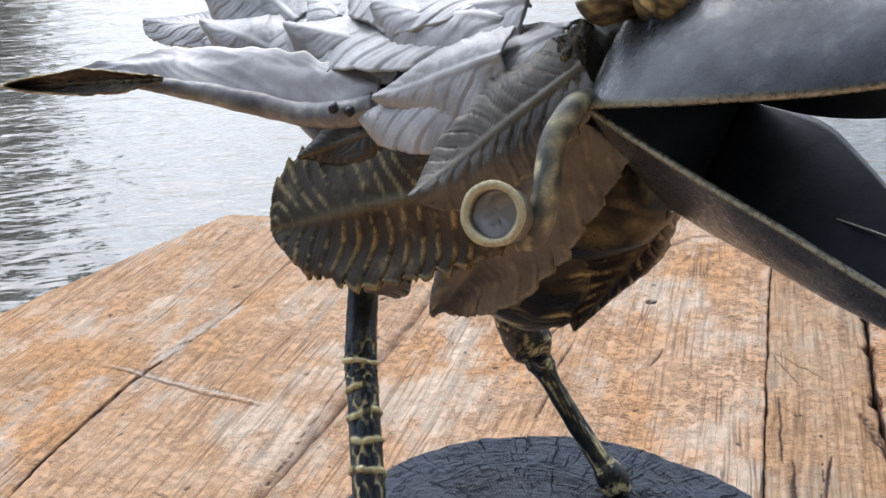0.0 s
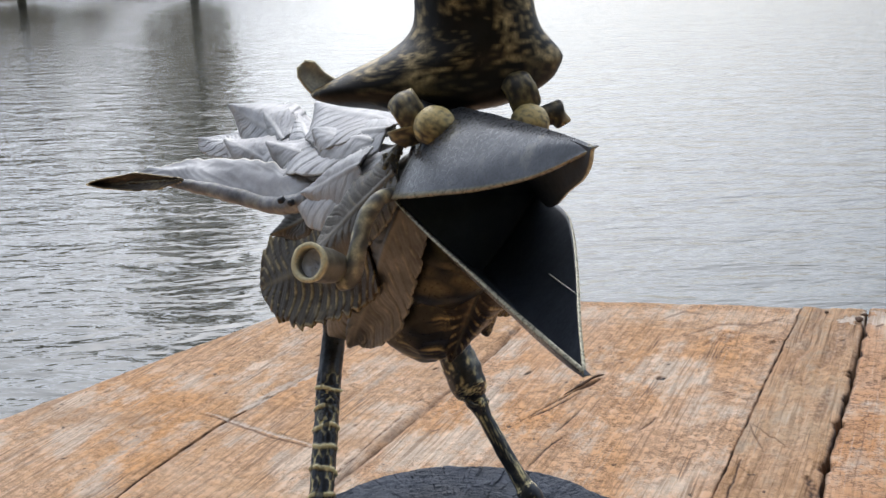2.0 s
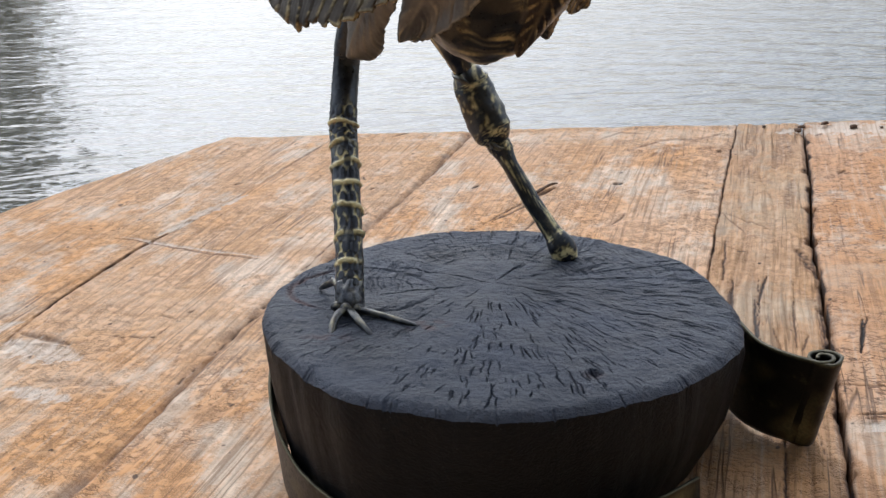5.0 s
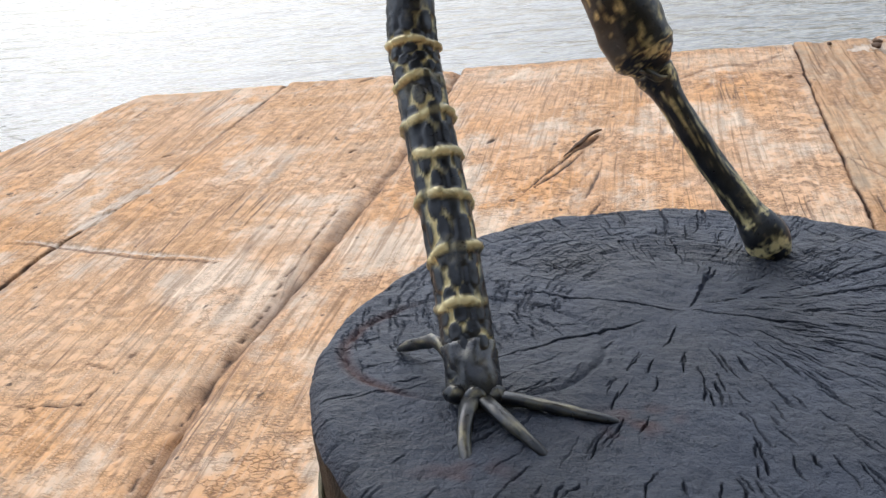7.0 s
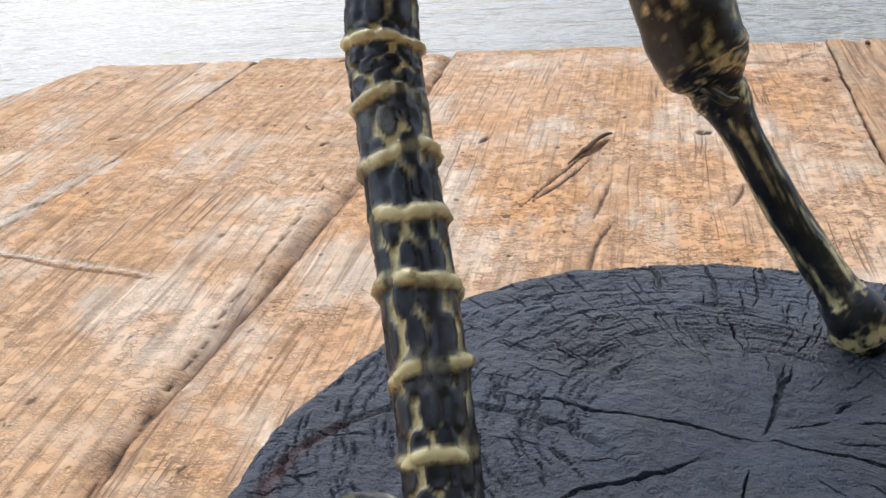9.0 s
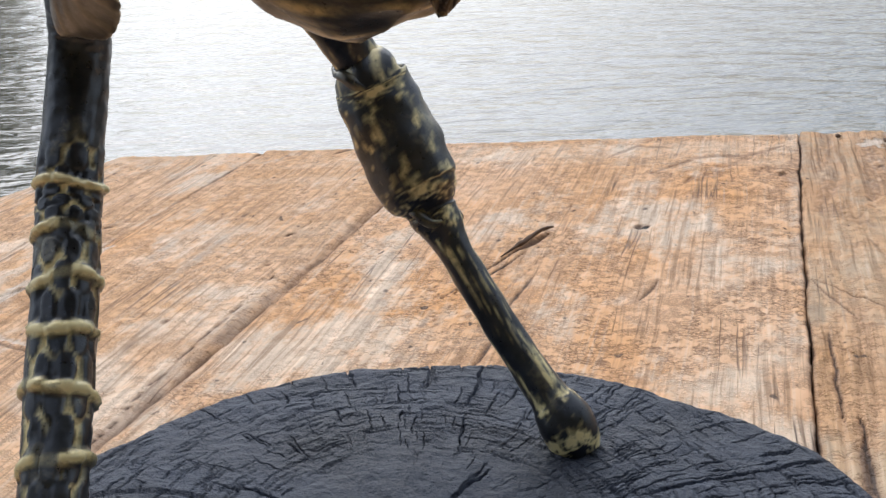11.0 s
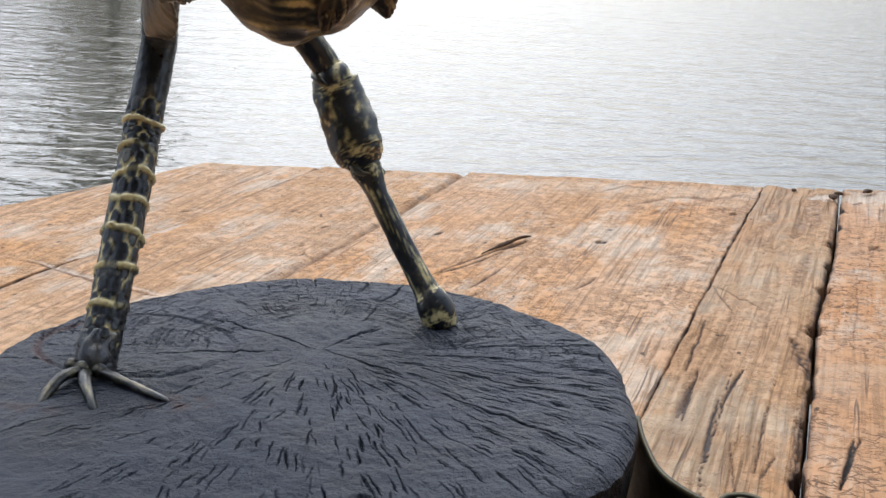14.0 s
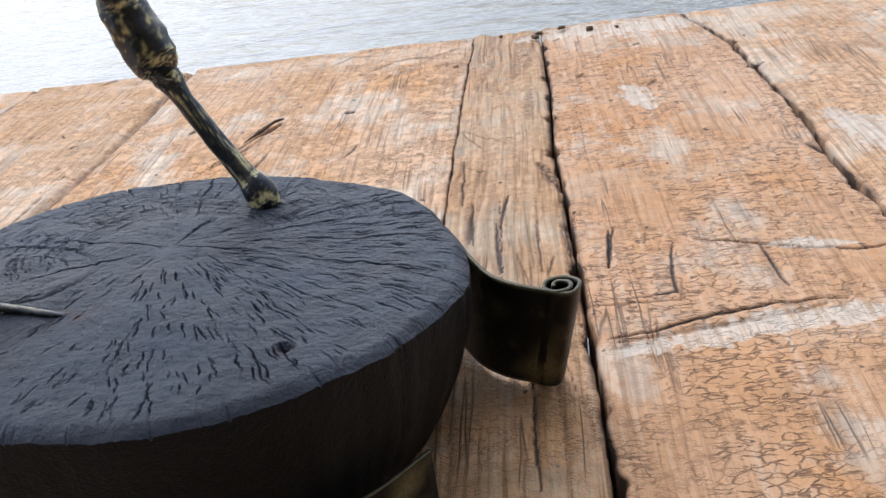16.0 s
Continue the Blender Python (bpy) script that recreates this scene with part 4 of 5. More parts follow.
for i, (x, y, z, r) in enumerate(legp):
    t = unit(legp[min(299, i + 1), :3] - legp[max(0, i - 1), :3])
    a = unit(axis0 - t * axis0.dot(t))
    b = np.cross(t, a)
    along = i * 0.00055
    hammered = min(1.0, max(0.0, (z - 0.094) / 0.006)) * min(1.0, max(0.0, (0.183 - z) / 0.006))
    row = along / 0.0042
    for j in range(seg):
        w = 2 * math.pi * j / seg
        best = 9.0  # overlapping round scales, in staggered rows
        for ri in (math.floor(row), math.floor(row) + 1):
            q = (w / (2 * math.pi) * 8 + 0.5 * (ri % 2) + 0.25 * noise.noise(Vector((ri * 1.7, math.floor(w * 1.27), 0.5)))) % 1.0
            best = min(best, math.hypot((q - 0.5) * 1.75, (row - ri) * 1.15))
        disc = min(1.0, max(0.0, (0.76 - best) / 0.12))
        h = 0.0007 * (disc - 0.5) * hammered + 0.0003 * noise.noise(Vector((math.cos(w) * 3, math.sin(w) * 3, along * 500)))
        face = float(np.dot(a * math.cos(w) + b * math.sin(w), (0.15, -0.95, 0.25)))
        spread = noise.noise(Vector((math.cos(w) * 1.3, math.sin(w) * 1.3, along * 150)))
        g0 = 0.95 * max(0.0, min(1.0, 0.3 + face)) * (1.0 - disc) * max(0.0, min(1.0, 0.12 + 2.6 * spread)) * hammered
        for k, zr in enumerate(RINGS):
            off = z - zr - 0.0009 * math.sin(w + k * 1.9) - 0.0004 * math.sin(3 * w + k)
            gap = noise.noise(Vector((math.cos(w) * 1.3, math.sin(w) * 1.3, k * 7.3)))
            up = math.exp(-(off / 0.00095) ** 4) * (1.0 if gap > -0.15 else 0.25)
            h += up * 0.0008 * (1 + 1.3 * gap + 0.8 * max(0.0, math.cos(w - 0.3)))
            g0 = max(g0, up * max(0.25, min(1.0, 0.55 + 0.6 * face + 0.8 * spread)))
        rr = r + h
        verts.append(np.array([x, y, z]) + a * rr * math.cos(w) + b * rr * math.sin(w))
        gl.append(min(1.0, g0))
bird.add(verts, grid_faces(300, seg, True) + [tuple(range(seg)), tuple(299 * seg + j for j in range(seg))], gl, SI)

# toes
FOOT = (0.0165, 0.3775, 0.0945)
for toe in ([(0.026, 0.374, 0.0945), (0.040, 0.370, 0.0915), (0.0535, 0.3665, 0.0880)], [(0.0205, 0.368, 0.0965), (0.026, 0.360, 0.0945), (0.0325, 0.352, 0.0905)], [(0.014, 0.367, 0.0975), (0.0125, 0.358, 0.0955), (0.0125, 0.347, 0.0915)], [(0.0095, 0.3920, 0.1030), (0.0040, 0.4000, 0.1000), (-0.0045, 0.4100, 0.0932)]):
    q = spline([FOOT] + toe, 16)
    rad = np.interp(np.linspace(0, 1, 16), [0, 0.2, 0.6, 0.93, 1], [0.0040, 0.0030, 0.0026, 0.0021, 0.0010])
    tube(bird, np.column_stack([q, rad * (0.85 if toe[0][1] > 0.39 else 0.72)]), 12, lambda u, w: 0.25 * max(0.0, noise.noise(Vector((u * 5, w * 9, 1.0)))), SI, rough=0.45, flat=0.8)
tube(bird, spline([(0.0165, 0.3795, 0.091, 0.0050), (0.0165, 0.3800, 0.0950, 0.0064), (0.0165, 0.384, 0.0990, 0.0071), (0.0164, 0.389, 0.1040, 0.0069)], 18), 28, lambda u, w: 0.4 * max(0.0, noise.noise(Vector((u * 5, w * 8, 3.0)))), SK, rough=0.35)

for q in ((0.0220, 0.3755, 0.0955, 0.0026), (0.0165, 0.3745, 0.0965, 0.0030), (0.0112, 0.3760, 0.0970, 0.0026)):
    tube(bird, spline([(q[0], q[1], q[2] - q[3], q[3] * 0.4), (q[0], q[1], q[2] - q[3] * 0.5, q[3] * 0.9), (q[0], q[1], q[2] + q[3] * 0.4, q[3] * 0.95), (q[0], q[1], q[2] + q[3], q[3] * 0.4)], 12), 18, lambda u, w: 0.3 * max(0.0, noise.noise(Vector((u * 4, w * 6, 2.0)))), SI, rough=0.4)

# peg leg
peg = spline([(0.1315, 0.4755, 0.0735, 0.0060), (0.1300, 0.4770, 0.0770, 0.0079), (0.1280, 0.4785, 0.0825, 0.0081), (0.1255, 0.4802, 0.0868, 0.0070), (0.1225, 0.4822, 0.0915, 0.0056), (0.1120, 0.4890, 0.1085, 0.0052), (0.1000, 0.4960, 0.1315, 0.0051), (0.0966, 0.4983, 0.1385, 0.0066), (0.0948, 0.4995, 0.1415, 0.0074), (0.0940, 0.5000, 0.1432, 0.0072), (0.0933, 0.5005, 0.1450, 0.0088), (0.0922, 0.5013, 0.1475, 0.0110), (0.0905, 0.5027, 0.1515, 0.0122), (0.0865, 0.5056, 0.1630, 0.0124), (0.0826, 0.5078, 0.1735, 0.0120), (0.0810, 0.5085, 0.1785, 0.0114), (0.0803, 0.5086, 0.1808, 0.0108), (0.0798, 0.5086, 0.1822, 0.0074), (0.0750, 0.5060, 0.1930, 0.0068), (0.062, 0.490, 0.222, 0.0070)], 220)


def peg_gold(u, w):
    """Gold brushed along the peg: thin strokes on the side that faces out, and on the ball of its foot."""
    c, q = math.cos(6.283 * w), math.sin(6.283 * w)
    stroke = 0.8 * noise.noise(Vector((u * 14, c * 1.6, q * 1.6))) + 0.7 * noise.noise(Vector((u * 75, c * 5, q * 5)))
    return min(1.0, max(0.0, 1.5 * stroke - 0.12) + (0.35 if u < 0.09 and stroke > 0.0 else 0.0))


tube(bird, peg, 48, peg_gold, SI, rough=0.08)
# weld lips above and below the thick part, and a folded seam down it
for q, r0 in ((peg[int(220 * 0.445)], 0.0078), (peg[int(220 * 0.868)], 0.0108)):
    tube(bird, [(q[0] + r0 * 0.94 * math.cos(w) * 0.96, q[1] + r0 * 0.94 * math.sin(w), q[2] - r0 * 0.35 * math.cos(w) + 0.0006 * math.sin(5 * w), 0.0013 + 0.0005 * math.sin(3 * w + 1)) for w in np.linspace(0, 5.9, 44)], 10, lambda u, w: 0.5 * max(0.0, noise.noise(Vector((u * 12, w * 3, 4.0)))), SI, rough=0.3)

# body core and beaten breast plates
core, cg = [], []
NU, NV = 90, 120
BC, FWD = np.array([0.098, 0.420, 0.253]), unit((0.52, -0.80, -0.25))
SD = unit(np.cross(FWD, (0, 0, 1)))
UP = np.cross(SD, FWD)
for i in range(NU):
    a = math.pi * (i + 0.5) / NU
    for j in range(NV):
        b = 2 * math.pi * j / NV
        d = FWD * math.cos(a) * 0.041 + SD * math.sin(a) * math.cos(b) * 0.038 + UP * math.sin(a) * math.sin(b) * 0.045
        lat, hgt = math.sin(a) * math.cos(b), math.sin(a) * math.sin(b)
        ph = hgt * 6.5 + 2.2 * abs(lat - 0.15) + 1.3 * noise.noise(Vector(d * 38))
        saw = ph - math.floor(ph)
        crest = math.exp(-((saw - 0.5) / 0.2) ** 2)
        fine = 0.5 + 0.5 * math.sin(2 * math.pi * 3 * ph)
        k = 1 + 0.09 * noise.noise(Vector(d * 34)) + 0.04 * noise.noise(Vector(d * 90)) + (0.010 * crest + 0.003 * fine) * (1 if lat < 0.35 else 0.3) + 0.05 * max(0.0, noise.noise(Vector((lat * 5, hgt * 1.2, 3.0)))) * (1 if lat > 0.1 else 0.3)
        core.append(BC + d * k)
        cg.append(min(1.0, (1.0 * crest ** 4 + 0.25 * fine ** 3) * max(0.0, 0.10 + 1.9 * noise.noise(Vector(d * 70)))))
bird.add(core, grid_faces(NU, NV, True) + [tuple(range(NV)), tuple((NU - 1) * NV + j for j in range(NV))], cg, SC)
# rump behind, under the feathers
tube(bird, spline([(0.090, 0.425, 0.268, 0.036), (0.055, 0.448, 0.280, 0.034), (0.020, 0.468, 0.295, 0.024), (-0.005, 0.485, 0.305, 0.010)], 14), 32, None, SI, rough=0.1)

# neck
tube(bird, spline([(0.085, 0.41, 0.290, 0.022), (0.112, 0.388, 0.305, 0.022), (0.130, 0.374, 0.318, 0.022), (0.134, 0.363, 0.332, 0.017), (0.133, 0.357, 0.343, 0.010)], 18), 32, lambda u, w: 0.05, SI, rough=0.12)

tube(bird, spline([(0.105, 0.405, 0.272, 0.034), (0.125, 0.385, 0.284, 0.032), (0.136, 0.374, 0.293, 0.022), (0.141, 0.370, 0.296, 0.008)], 18), 32, lambda u, w: 0.4 * max(0.0, noise.noise(Vector((u * 9, w * 14, 2.0)))), SC, rough=0.18)
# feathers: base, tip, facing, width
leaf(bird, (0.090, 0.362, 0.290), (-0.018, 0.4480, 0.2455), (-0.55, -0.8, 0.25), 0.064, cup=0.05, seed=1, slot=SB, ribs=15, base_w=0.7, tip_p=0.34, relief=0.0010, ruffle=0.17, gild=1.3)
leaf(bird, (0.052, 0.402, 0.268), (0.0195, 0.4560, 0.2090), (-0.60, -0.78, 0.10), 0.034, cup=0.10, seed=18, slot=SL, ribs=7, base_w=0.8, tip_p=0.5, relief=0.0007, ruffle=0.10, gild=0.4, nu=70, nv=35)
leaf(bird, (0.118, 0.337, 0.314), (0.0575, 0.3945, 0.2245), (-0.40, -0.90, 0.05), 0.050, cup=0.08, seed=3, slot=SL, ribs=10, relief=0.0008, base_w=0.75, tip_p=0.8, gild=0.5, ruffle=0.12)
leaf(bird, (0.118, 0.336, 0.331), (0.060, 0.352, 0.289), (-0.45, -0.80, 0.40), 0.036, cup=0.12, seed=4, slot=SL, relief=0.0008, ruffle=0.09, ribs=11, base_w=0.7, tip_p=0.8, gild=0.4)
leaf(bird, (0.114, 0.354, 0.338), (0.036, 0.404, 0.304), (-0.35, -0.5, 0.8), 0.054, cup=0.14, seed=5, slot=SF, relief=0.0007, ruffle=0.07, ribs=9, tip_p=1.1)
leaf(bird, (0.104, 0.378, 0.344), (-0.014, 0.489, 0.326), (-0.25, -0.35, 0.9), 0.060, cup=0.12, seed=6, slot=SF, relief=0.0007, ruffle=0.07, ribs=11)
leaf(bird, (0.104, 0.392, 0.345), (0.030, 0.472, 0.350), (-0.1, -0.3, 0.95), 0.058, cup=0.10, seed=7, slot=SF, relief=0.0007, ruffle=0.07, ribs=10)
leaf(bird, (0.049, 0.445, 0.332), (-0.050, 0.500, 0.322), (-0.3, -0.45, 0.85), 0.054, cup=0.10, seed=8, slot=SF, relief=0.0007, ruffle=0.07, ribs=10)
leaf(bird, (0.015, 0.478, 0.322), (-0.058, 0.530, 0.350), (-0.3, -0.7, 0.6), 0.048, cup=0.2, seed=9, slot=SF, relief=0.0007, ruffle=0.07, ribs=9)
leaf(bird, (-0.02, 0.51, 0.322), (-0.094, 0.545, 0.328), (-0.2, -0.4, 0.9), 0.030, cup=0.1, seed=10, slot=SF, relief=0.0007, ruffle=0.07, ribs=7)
leaf(bird, (0.146, 0.368, 0.272), (0.112, 0.398, 0.212), (0.3, -0.9, -0.2), 0.036, cup=0.25, seed=12, slot=SB, ribs=9, relief=0.0008, ruffle=0.12, gild=1.2)
leaf(bird, (0.152, 0.388, 0.268), (0.126, 0.430, 0.214), (0.75, -0.6, -0.2), 0.040, cup=0.25, seed=13, slot=SB, ribs=8, relief=0.0008, ruffle=0.14, gild=1.2)
leaf(bird, (0.146, 0.412, 0.262), (0.148, 0.440, 0.226), (0.85, -0.4, -0.1), 0.036, cup=0.1, seed=14, slot=SB, ribs=7, ruffle=0.14)
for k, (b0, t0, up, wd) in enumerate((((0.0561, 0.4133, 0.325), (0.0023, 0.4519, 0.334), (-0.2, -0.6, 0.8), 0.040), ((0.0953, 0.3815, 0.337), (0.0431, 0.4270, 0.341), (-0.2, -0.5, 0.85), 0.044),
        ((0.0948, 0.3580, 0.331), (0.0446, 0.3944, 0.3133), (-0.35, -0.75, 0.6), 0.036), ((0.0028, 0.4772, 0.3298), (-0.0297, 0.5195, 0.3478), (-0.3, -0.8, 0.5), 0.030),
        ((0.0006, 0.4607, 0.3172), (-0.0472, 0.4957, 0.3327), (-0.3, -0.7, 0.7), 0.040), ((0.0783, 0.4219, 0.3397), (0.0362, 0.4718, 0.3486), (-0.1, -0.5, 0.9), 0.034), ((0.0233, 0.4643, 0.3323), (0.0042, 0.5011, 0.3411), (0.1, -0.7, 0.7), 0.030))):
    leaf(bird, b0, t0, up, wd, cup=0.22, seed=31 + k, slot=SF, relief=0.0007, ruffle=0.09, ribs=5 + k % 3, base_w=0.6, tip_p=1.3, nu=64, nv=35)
# wing, rolled lengthwise, and the flap under it
g, gl = np.zeros((130, 33, 3)), np.zeros((130, 33))
low = spline([(0.044, 0.4040, 0.3080), (0.0327, 0.4065, 0.3060), (0.0149, 0.4150, 0.3045), (-0.0185, 0.4280, 0.3105), (-0.0423, 0.4340, 0.3155), (-0.0600, 0.4400, 0.3175), (-0.0800, 0.4480, 0.3190), (-0.1240, 0.4582, 0.3185)], 130)
high = spline([(0.048, 0.4180, 0.3190), (0.0300, 0.4260, 0.3240), (0.0050, 0.4420, 0.3310), (-0.0270, 0.4560, 0.3320), (-0.0500, 0.4600, 0.3310), (-0.0720, 0.4580, 0.3285), (-0.0880, 0.4580, 0.3250), (-0.1240, 0.4590, 0.3190)], 130)
high = low + (high - low) * 0.78
for i in range(130):
    u = i / 129
    for j in range(33):
        v = j / 32
        ph = u * 16 - v * 4 + 2.6 * noise.noise(Vector((u * 5, v * 2, 1.0)))
        vein = math.exp(-((ph % 1.0 - 0.5) / 0.18) ** 2)
        rag = 1 + 0.10 * noise.noise(Vector((u * 26, 0.0, 4.0))) * v ** 3
        q = low[i] + (high[i] - low[i]) * v * rag
        g[i, j] = q + np.array([0, -0.1, 1.0]) * (0.0034 * math.sin(math.pi * v) * (1 - u) + 0.0003 * vein * math.sin(math.pi * v) + 0.0014 * noise.noise(Vector((u * 9, v * 3, 4))))
        gl[i, j] = 0.8 if v > 0.95 or v < 0.04 else 0.5 * vein ** 3 * max(0.0, noise.noise(Vector((u * 8, v * 3, 7.0))))
shell(bird, g[:, ::-1], 0.0009, gl[:, ::-1], SF, back=SB)
# its front edge rolls under, and opens towards the tip
roll = np.column_stack([low[:100], np.interp(np.linspace(0, 1, 100), [0, 0.15, 0.5, 0.8, 1], [0.0062, 0.0058, 0.0050, 0.0036, 0.0018])])
roll[:, 2] -= 0.0012
roll[:, 1] += 0.0030
tube(bird, roll, 16, lambda u, w: 0.5 * max(0.0, noise.noise(Vector((u * 30, w * 5, 2.0)))), SW, rough=0.16)
leaf(bird, (-0.046, 0.4335, 0.3190), (-0.1245, 0.4560, 0.3178), (-0.25, -0.95, 0.25), 0.0125, cup=-0.25, seed=16, slot=SB, ribs=4, relief=0.0003, base_w=0.2, tip_p=1.2, gild=0.2, ruffle=0.12, nu=60, nv=21)
beads = [(0.028, 0.4030, 0.3085), (0.034, 0.4020, 0.3070)]
for q in beads:  # weld beads at the root
    tube(bird, [(q[0], q[1] + 0.002, q[2], 0.0018), (q[0], q[1] - 0.0012, q[2], 0.0019), (q[0], q[1] - 0.0022, q[2], 0.0010)], 12, None, SI, rough=0.3)
leaf(bird, (0.052, 0.400, 0.302), (0.004, 0.432, 0.282), (-0.5, -0.8, 0.1), 0.036, cup=0.2, seed=15, slot=SC, ribs=3, relief=0.0001, tip_p=1.4, gild=0.1, ruffle=0.02)


def beak(base, tip, half, rise, sag, power, fall, bulge, far_edge=None):
    """One half of the beak: a pointed trough, darker inside, closed at the throat. bulge: how full its two edges are.
    """
    b, t = np.array(base, float), np.array(tip, float)
    nu, nv = 56, 49
    g, gl = np.zeros((nu, nv, 3)), np.zeros((nu, nv))
    far = None if far_edge is None else spline([NOTCH] + list(far_edge) + [t], nu)
    for i in range(nu):
        u = i / (nu - 1)
        for j in range(nv):
            v = 2 * j / (nv - 1) - 1
            if far is not None and v > 0:
                c = b + (t - b) * u
                e = far[i] - c
                g[i, j] = c + np.array([e[0], e[1], 0]) * v + np.array([0, 0, 1.0]) * (e[2] * v ** 1.4 + rise * (1 - u) ** fall * (1 - v ** power))
                gl[i, j] = 0.9 if v > 0.965 or i > nu - 3 else 0.0
                continue
            full = bulge[0] if v < 0 else bulge[1]
            w = half * (1 - u) ** 0.92 * (1 + full * math.sin(math.pi * u ** 0.8))
            h = rise * (1 - u) ** fall
            g[i, j] = b + (t - b) * u + SIDE * w * v + np.array([0, 0, 1.0]) * (h * (1 - abs(v) ** power) + (sag[0] * math.sin(math.pi * u ** 1.6) if v < 0 else sag[1] * math.sin(math.pi * u ** 1.5)) * abs(v) ** 1.5 + 0.0005 * noise.noise(Vector((u * 5, v * 3, rise * 100))))
            gl[i, j] = 0.6 if abs(v) > 0.972 or i > nu - 3 else 0.0
    flip = slice(None, None, 1 if rise > 0 else -1)
    shell(bird, g[:, flip], 0.0016, gl[:, flip], SK, back=SN)
    bird.add(list(g[0]), [tuple(range(nv))], 0.0, SN)


SN = 5
TIP, NOTCH = (0.2200, 0.2395, 0.3520), (0.1740, 0.3820, 0.3050)
beak((0.148, 0.351, 0.3175), TIP, 0.0385, 0.038, (-0.006, 0.0), 1.7, 0.9, (0.38, 0.0), [(0.1860, 0.338, 0.310), (0.1960, 0.3000, 0.3190), (0.2060, 0.2680, 0.3310), (0.2138, 0.2530, 0.3385), (0.2180, 0.2440, 0.3450)])
beak((0.148, 0.351, 0.3175), (0.210, 0.234, 0.273), 0.0385, -0.042, (0.0, 0.0), 1.25, 0.75, (0.05, 0.0), [(0.1905, 0.3520, 0.3030), (0.1965, 0.3320, 0.2980), (0.2012, 0.3009, 0.2900), (0.2057, 0.2635, 0.2806)])


def ball(shape, c, r, slot, gilt, seed=0):
    v, gl = [], []
    for i in range(20):
        a = math.pi * (i + 0.5) / 20
        for j in range(28):
            b = 2 * math.pi * j / 28
            d = np.array([math.sin(a) * math.cos(b), math.sin(a) * math.sin(b), math.cos(a)])
            v.append(np.array(c) + d * r * (1 + 0.03 * noise.noise(Vector(d * 2.5 + seed))))
            gl.append(gilt * max(0, 0.42 + 0.45 * d[2] + 0.9 * noise.noise(Vector(d * 5 + seed))))
    shape.add(v, grid_faces(20, 28, True) + [tuple(range(28)), tuple(19 * 28 + j for j in range(28))], gl, slot)


ball(bird, (0.1413, 0.3295, 0.3504), 0.0096, SG, 0.95, 1)
ball(bird, (0.1770, 0.3620, 0.3430), 0.0092, SG, 0.95, 2)
tube(bird, spline([(0.1385, 0.3255, 0.3440, 0.0034), (0.1365, 0.3245, 0.3390, 0.0024), (0.1360, 0.3245, 0.3355, 0.0012)], 8), 10, None, SI)


def lid(c, r, pole, face, lat, lon, thick=0.0013):
    """An eyelid: a patch of a beaten sphere, between two latitudes round the pole, open at the back."""
    p = unit(pole)
    f0 = unit(np.array(face) - p * np.dot(face, p))
    q = np.cross(p, f0)
    g, gl = np.zeros((22, 34, 3)), np.zeros((22, 34))
    for i in range(22):
        a = lat[0] + (lat[1] - lat[0]) * i / 21
        for j in range(34):
            b = lon[0] + (lon[1] - lon[0]) * j / 33
            rr = r * (1 + 0.04 * noise.noise(Vector((a * 3, b * 2, r * 900))))
            g[i, j] = np.array(c) + (p * math.sin(a) + (f0 * math.cos(b) + q * math.sin(b)) * math.cos(a)) * rr
            gl[i, j] = 0.9 if i in (0, 1, 20, 21) or j in (0, 33) else max(0.0, 0.3 + 1.2 * noise.noise(Vector((a * 5, b * 3, r * 500))))
    shell(bird, g, thick, gl, SG)


lid((0.1285, 0.3400, 0.3560), 0.0100, (0.75, 0.30, 0.35), (-0.3, -0.8, 0.6), (-0.75, 0.55), (-1.2, 1.3))
lid((0.1270, 0.3400, 0.3520), 0.0100, (-0.15, 0.15, 1.0), (-0.2, -1.0, 0.0), (-1.15, -0.15), (-1.5, 1.3))
tube(bird, spline([(0.132, 0.352, 0.352, 0.0075), (0.129, 0.343, 0.354, 0.0070), (0.128, 0.340, 0.3545, 0.003)], 10), 18, None, SI, rough=0.2)
lid((0.1720, 0.3720, 0.3560), 0.0095, (0.75, 0.30, 0.25), (0.2, -1.0, 0.2), (-0.75, 0.75), (-1.1, 1.9))
tube(bird, spline([(0.1770, 0.3720, 0.3425, 0.0058), (0.1815, 0.3735, 0.3440, 0.0048), (0.1855, 0.3750, 0.3445, 0.0052), (0.1885, 0.3765, 0.3440, 0.0066), (0.1880, 0.3763, 0.3440, 0.0040)], 22), 22, lambda u, w: 0.7 if u > 0.8 else 0.4 * max(0.0, noise.noise(Vector((u * 8, w * 6, 2)))), SG, rough=0.1)
tube(bird, spline([(0.1790, 0.3320, 0.2838, 0.00018), (0.1905, 0.3070, 0.2853, 0.00028), (0.2024, 0.2815, 0.2868, 0.00018)], 12), 6, lambda u, w: 1.0, SF)
# torn scraps at the corner of the beak
leaf(bird, (0.117, 0.340, 0.339), (0.112, 0.335, 0.322), (-0.5, -0.8, 0.2), 0.006, cup=0.4, seed=21, slot=SG, ribs=3, nu=24, nv=13)
leaf(bird, (0.120, 0.343, 0.342), (0.112, 0.338, 0.333), (-0.3, -0.8, 0.5), 0.007, cup=0.3, seed=22, slot=SG, ribs=3, nu=24, nv=13)
leaf(bird, (0.112, 0.344, 0.338), (0.116, 0.334, 0.326), (-0.5, -0.7, 0.4), 0.006, cup=0.3, seed=23, slot=SG, ribs=3, nu=24, nv=13)
statue = part("bird_sculpture", bird, [IRON, FEATHER, BROWN, BEAK, GOLD, THROAT, BELLY, WING, GREY], None)
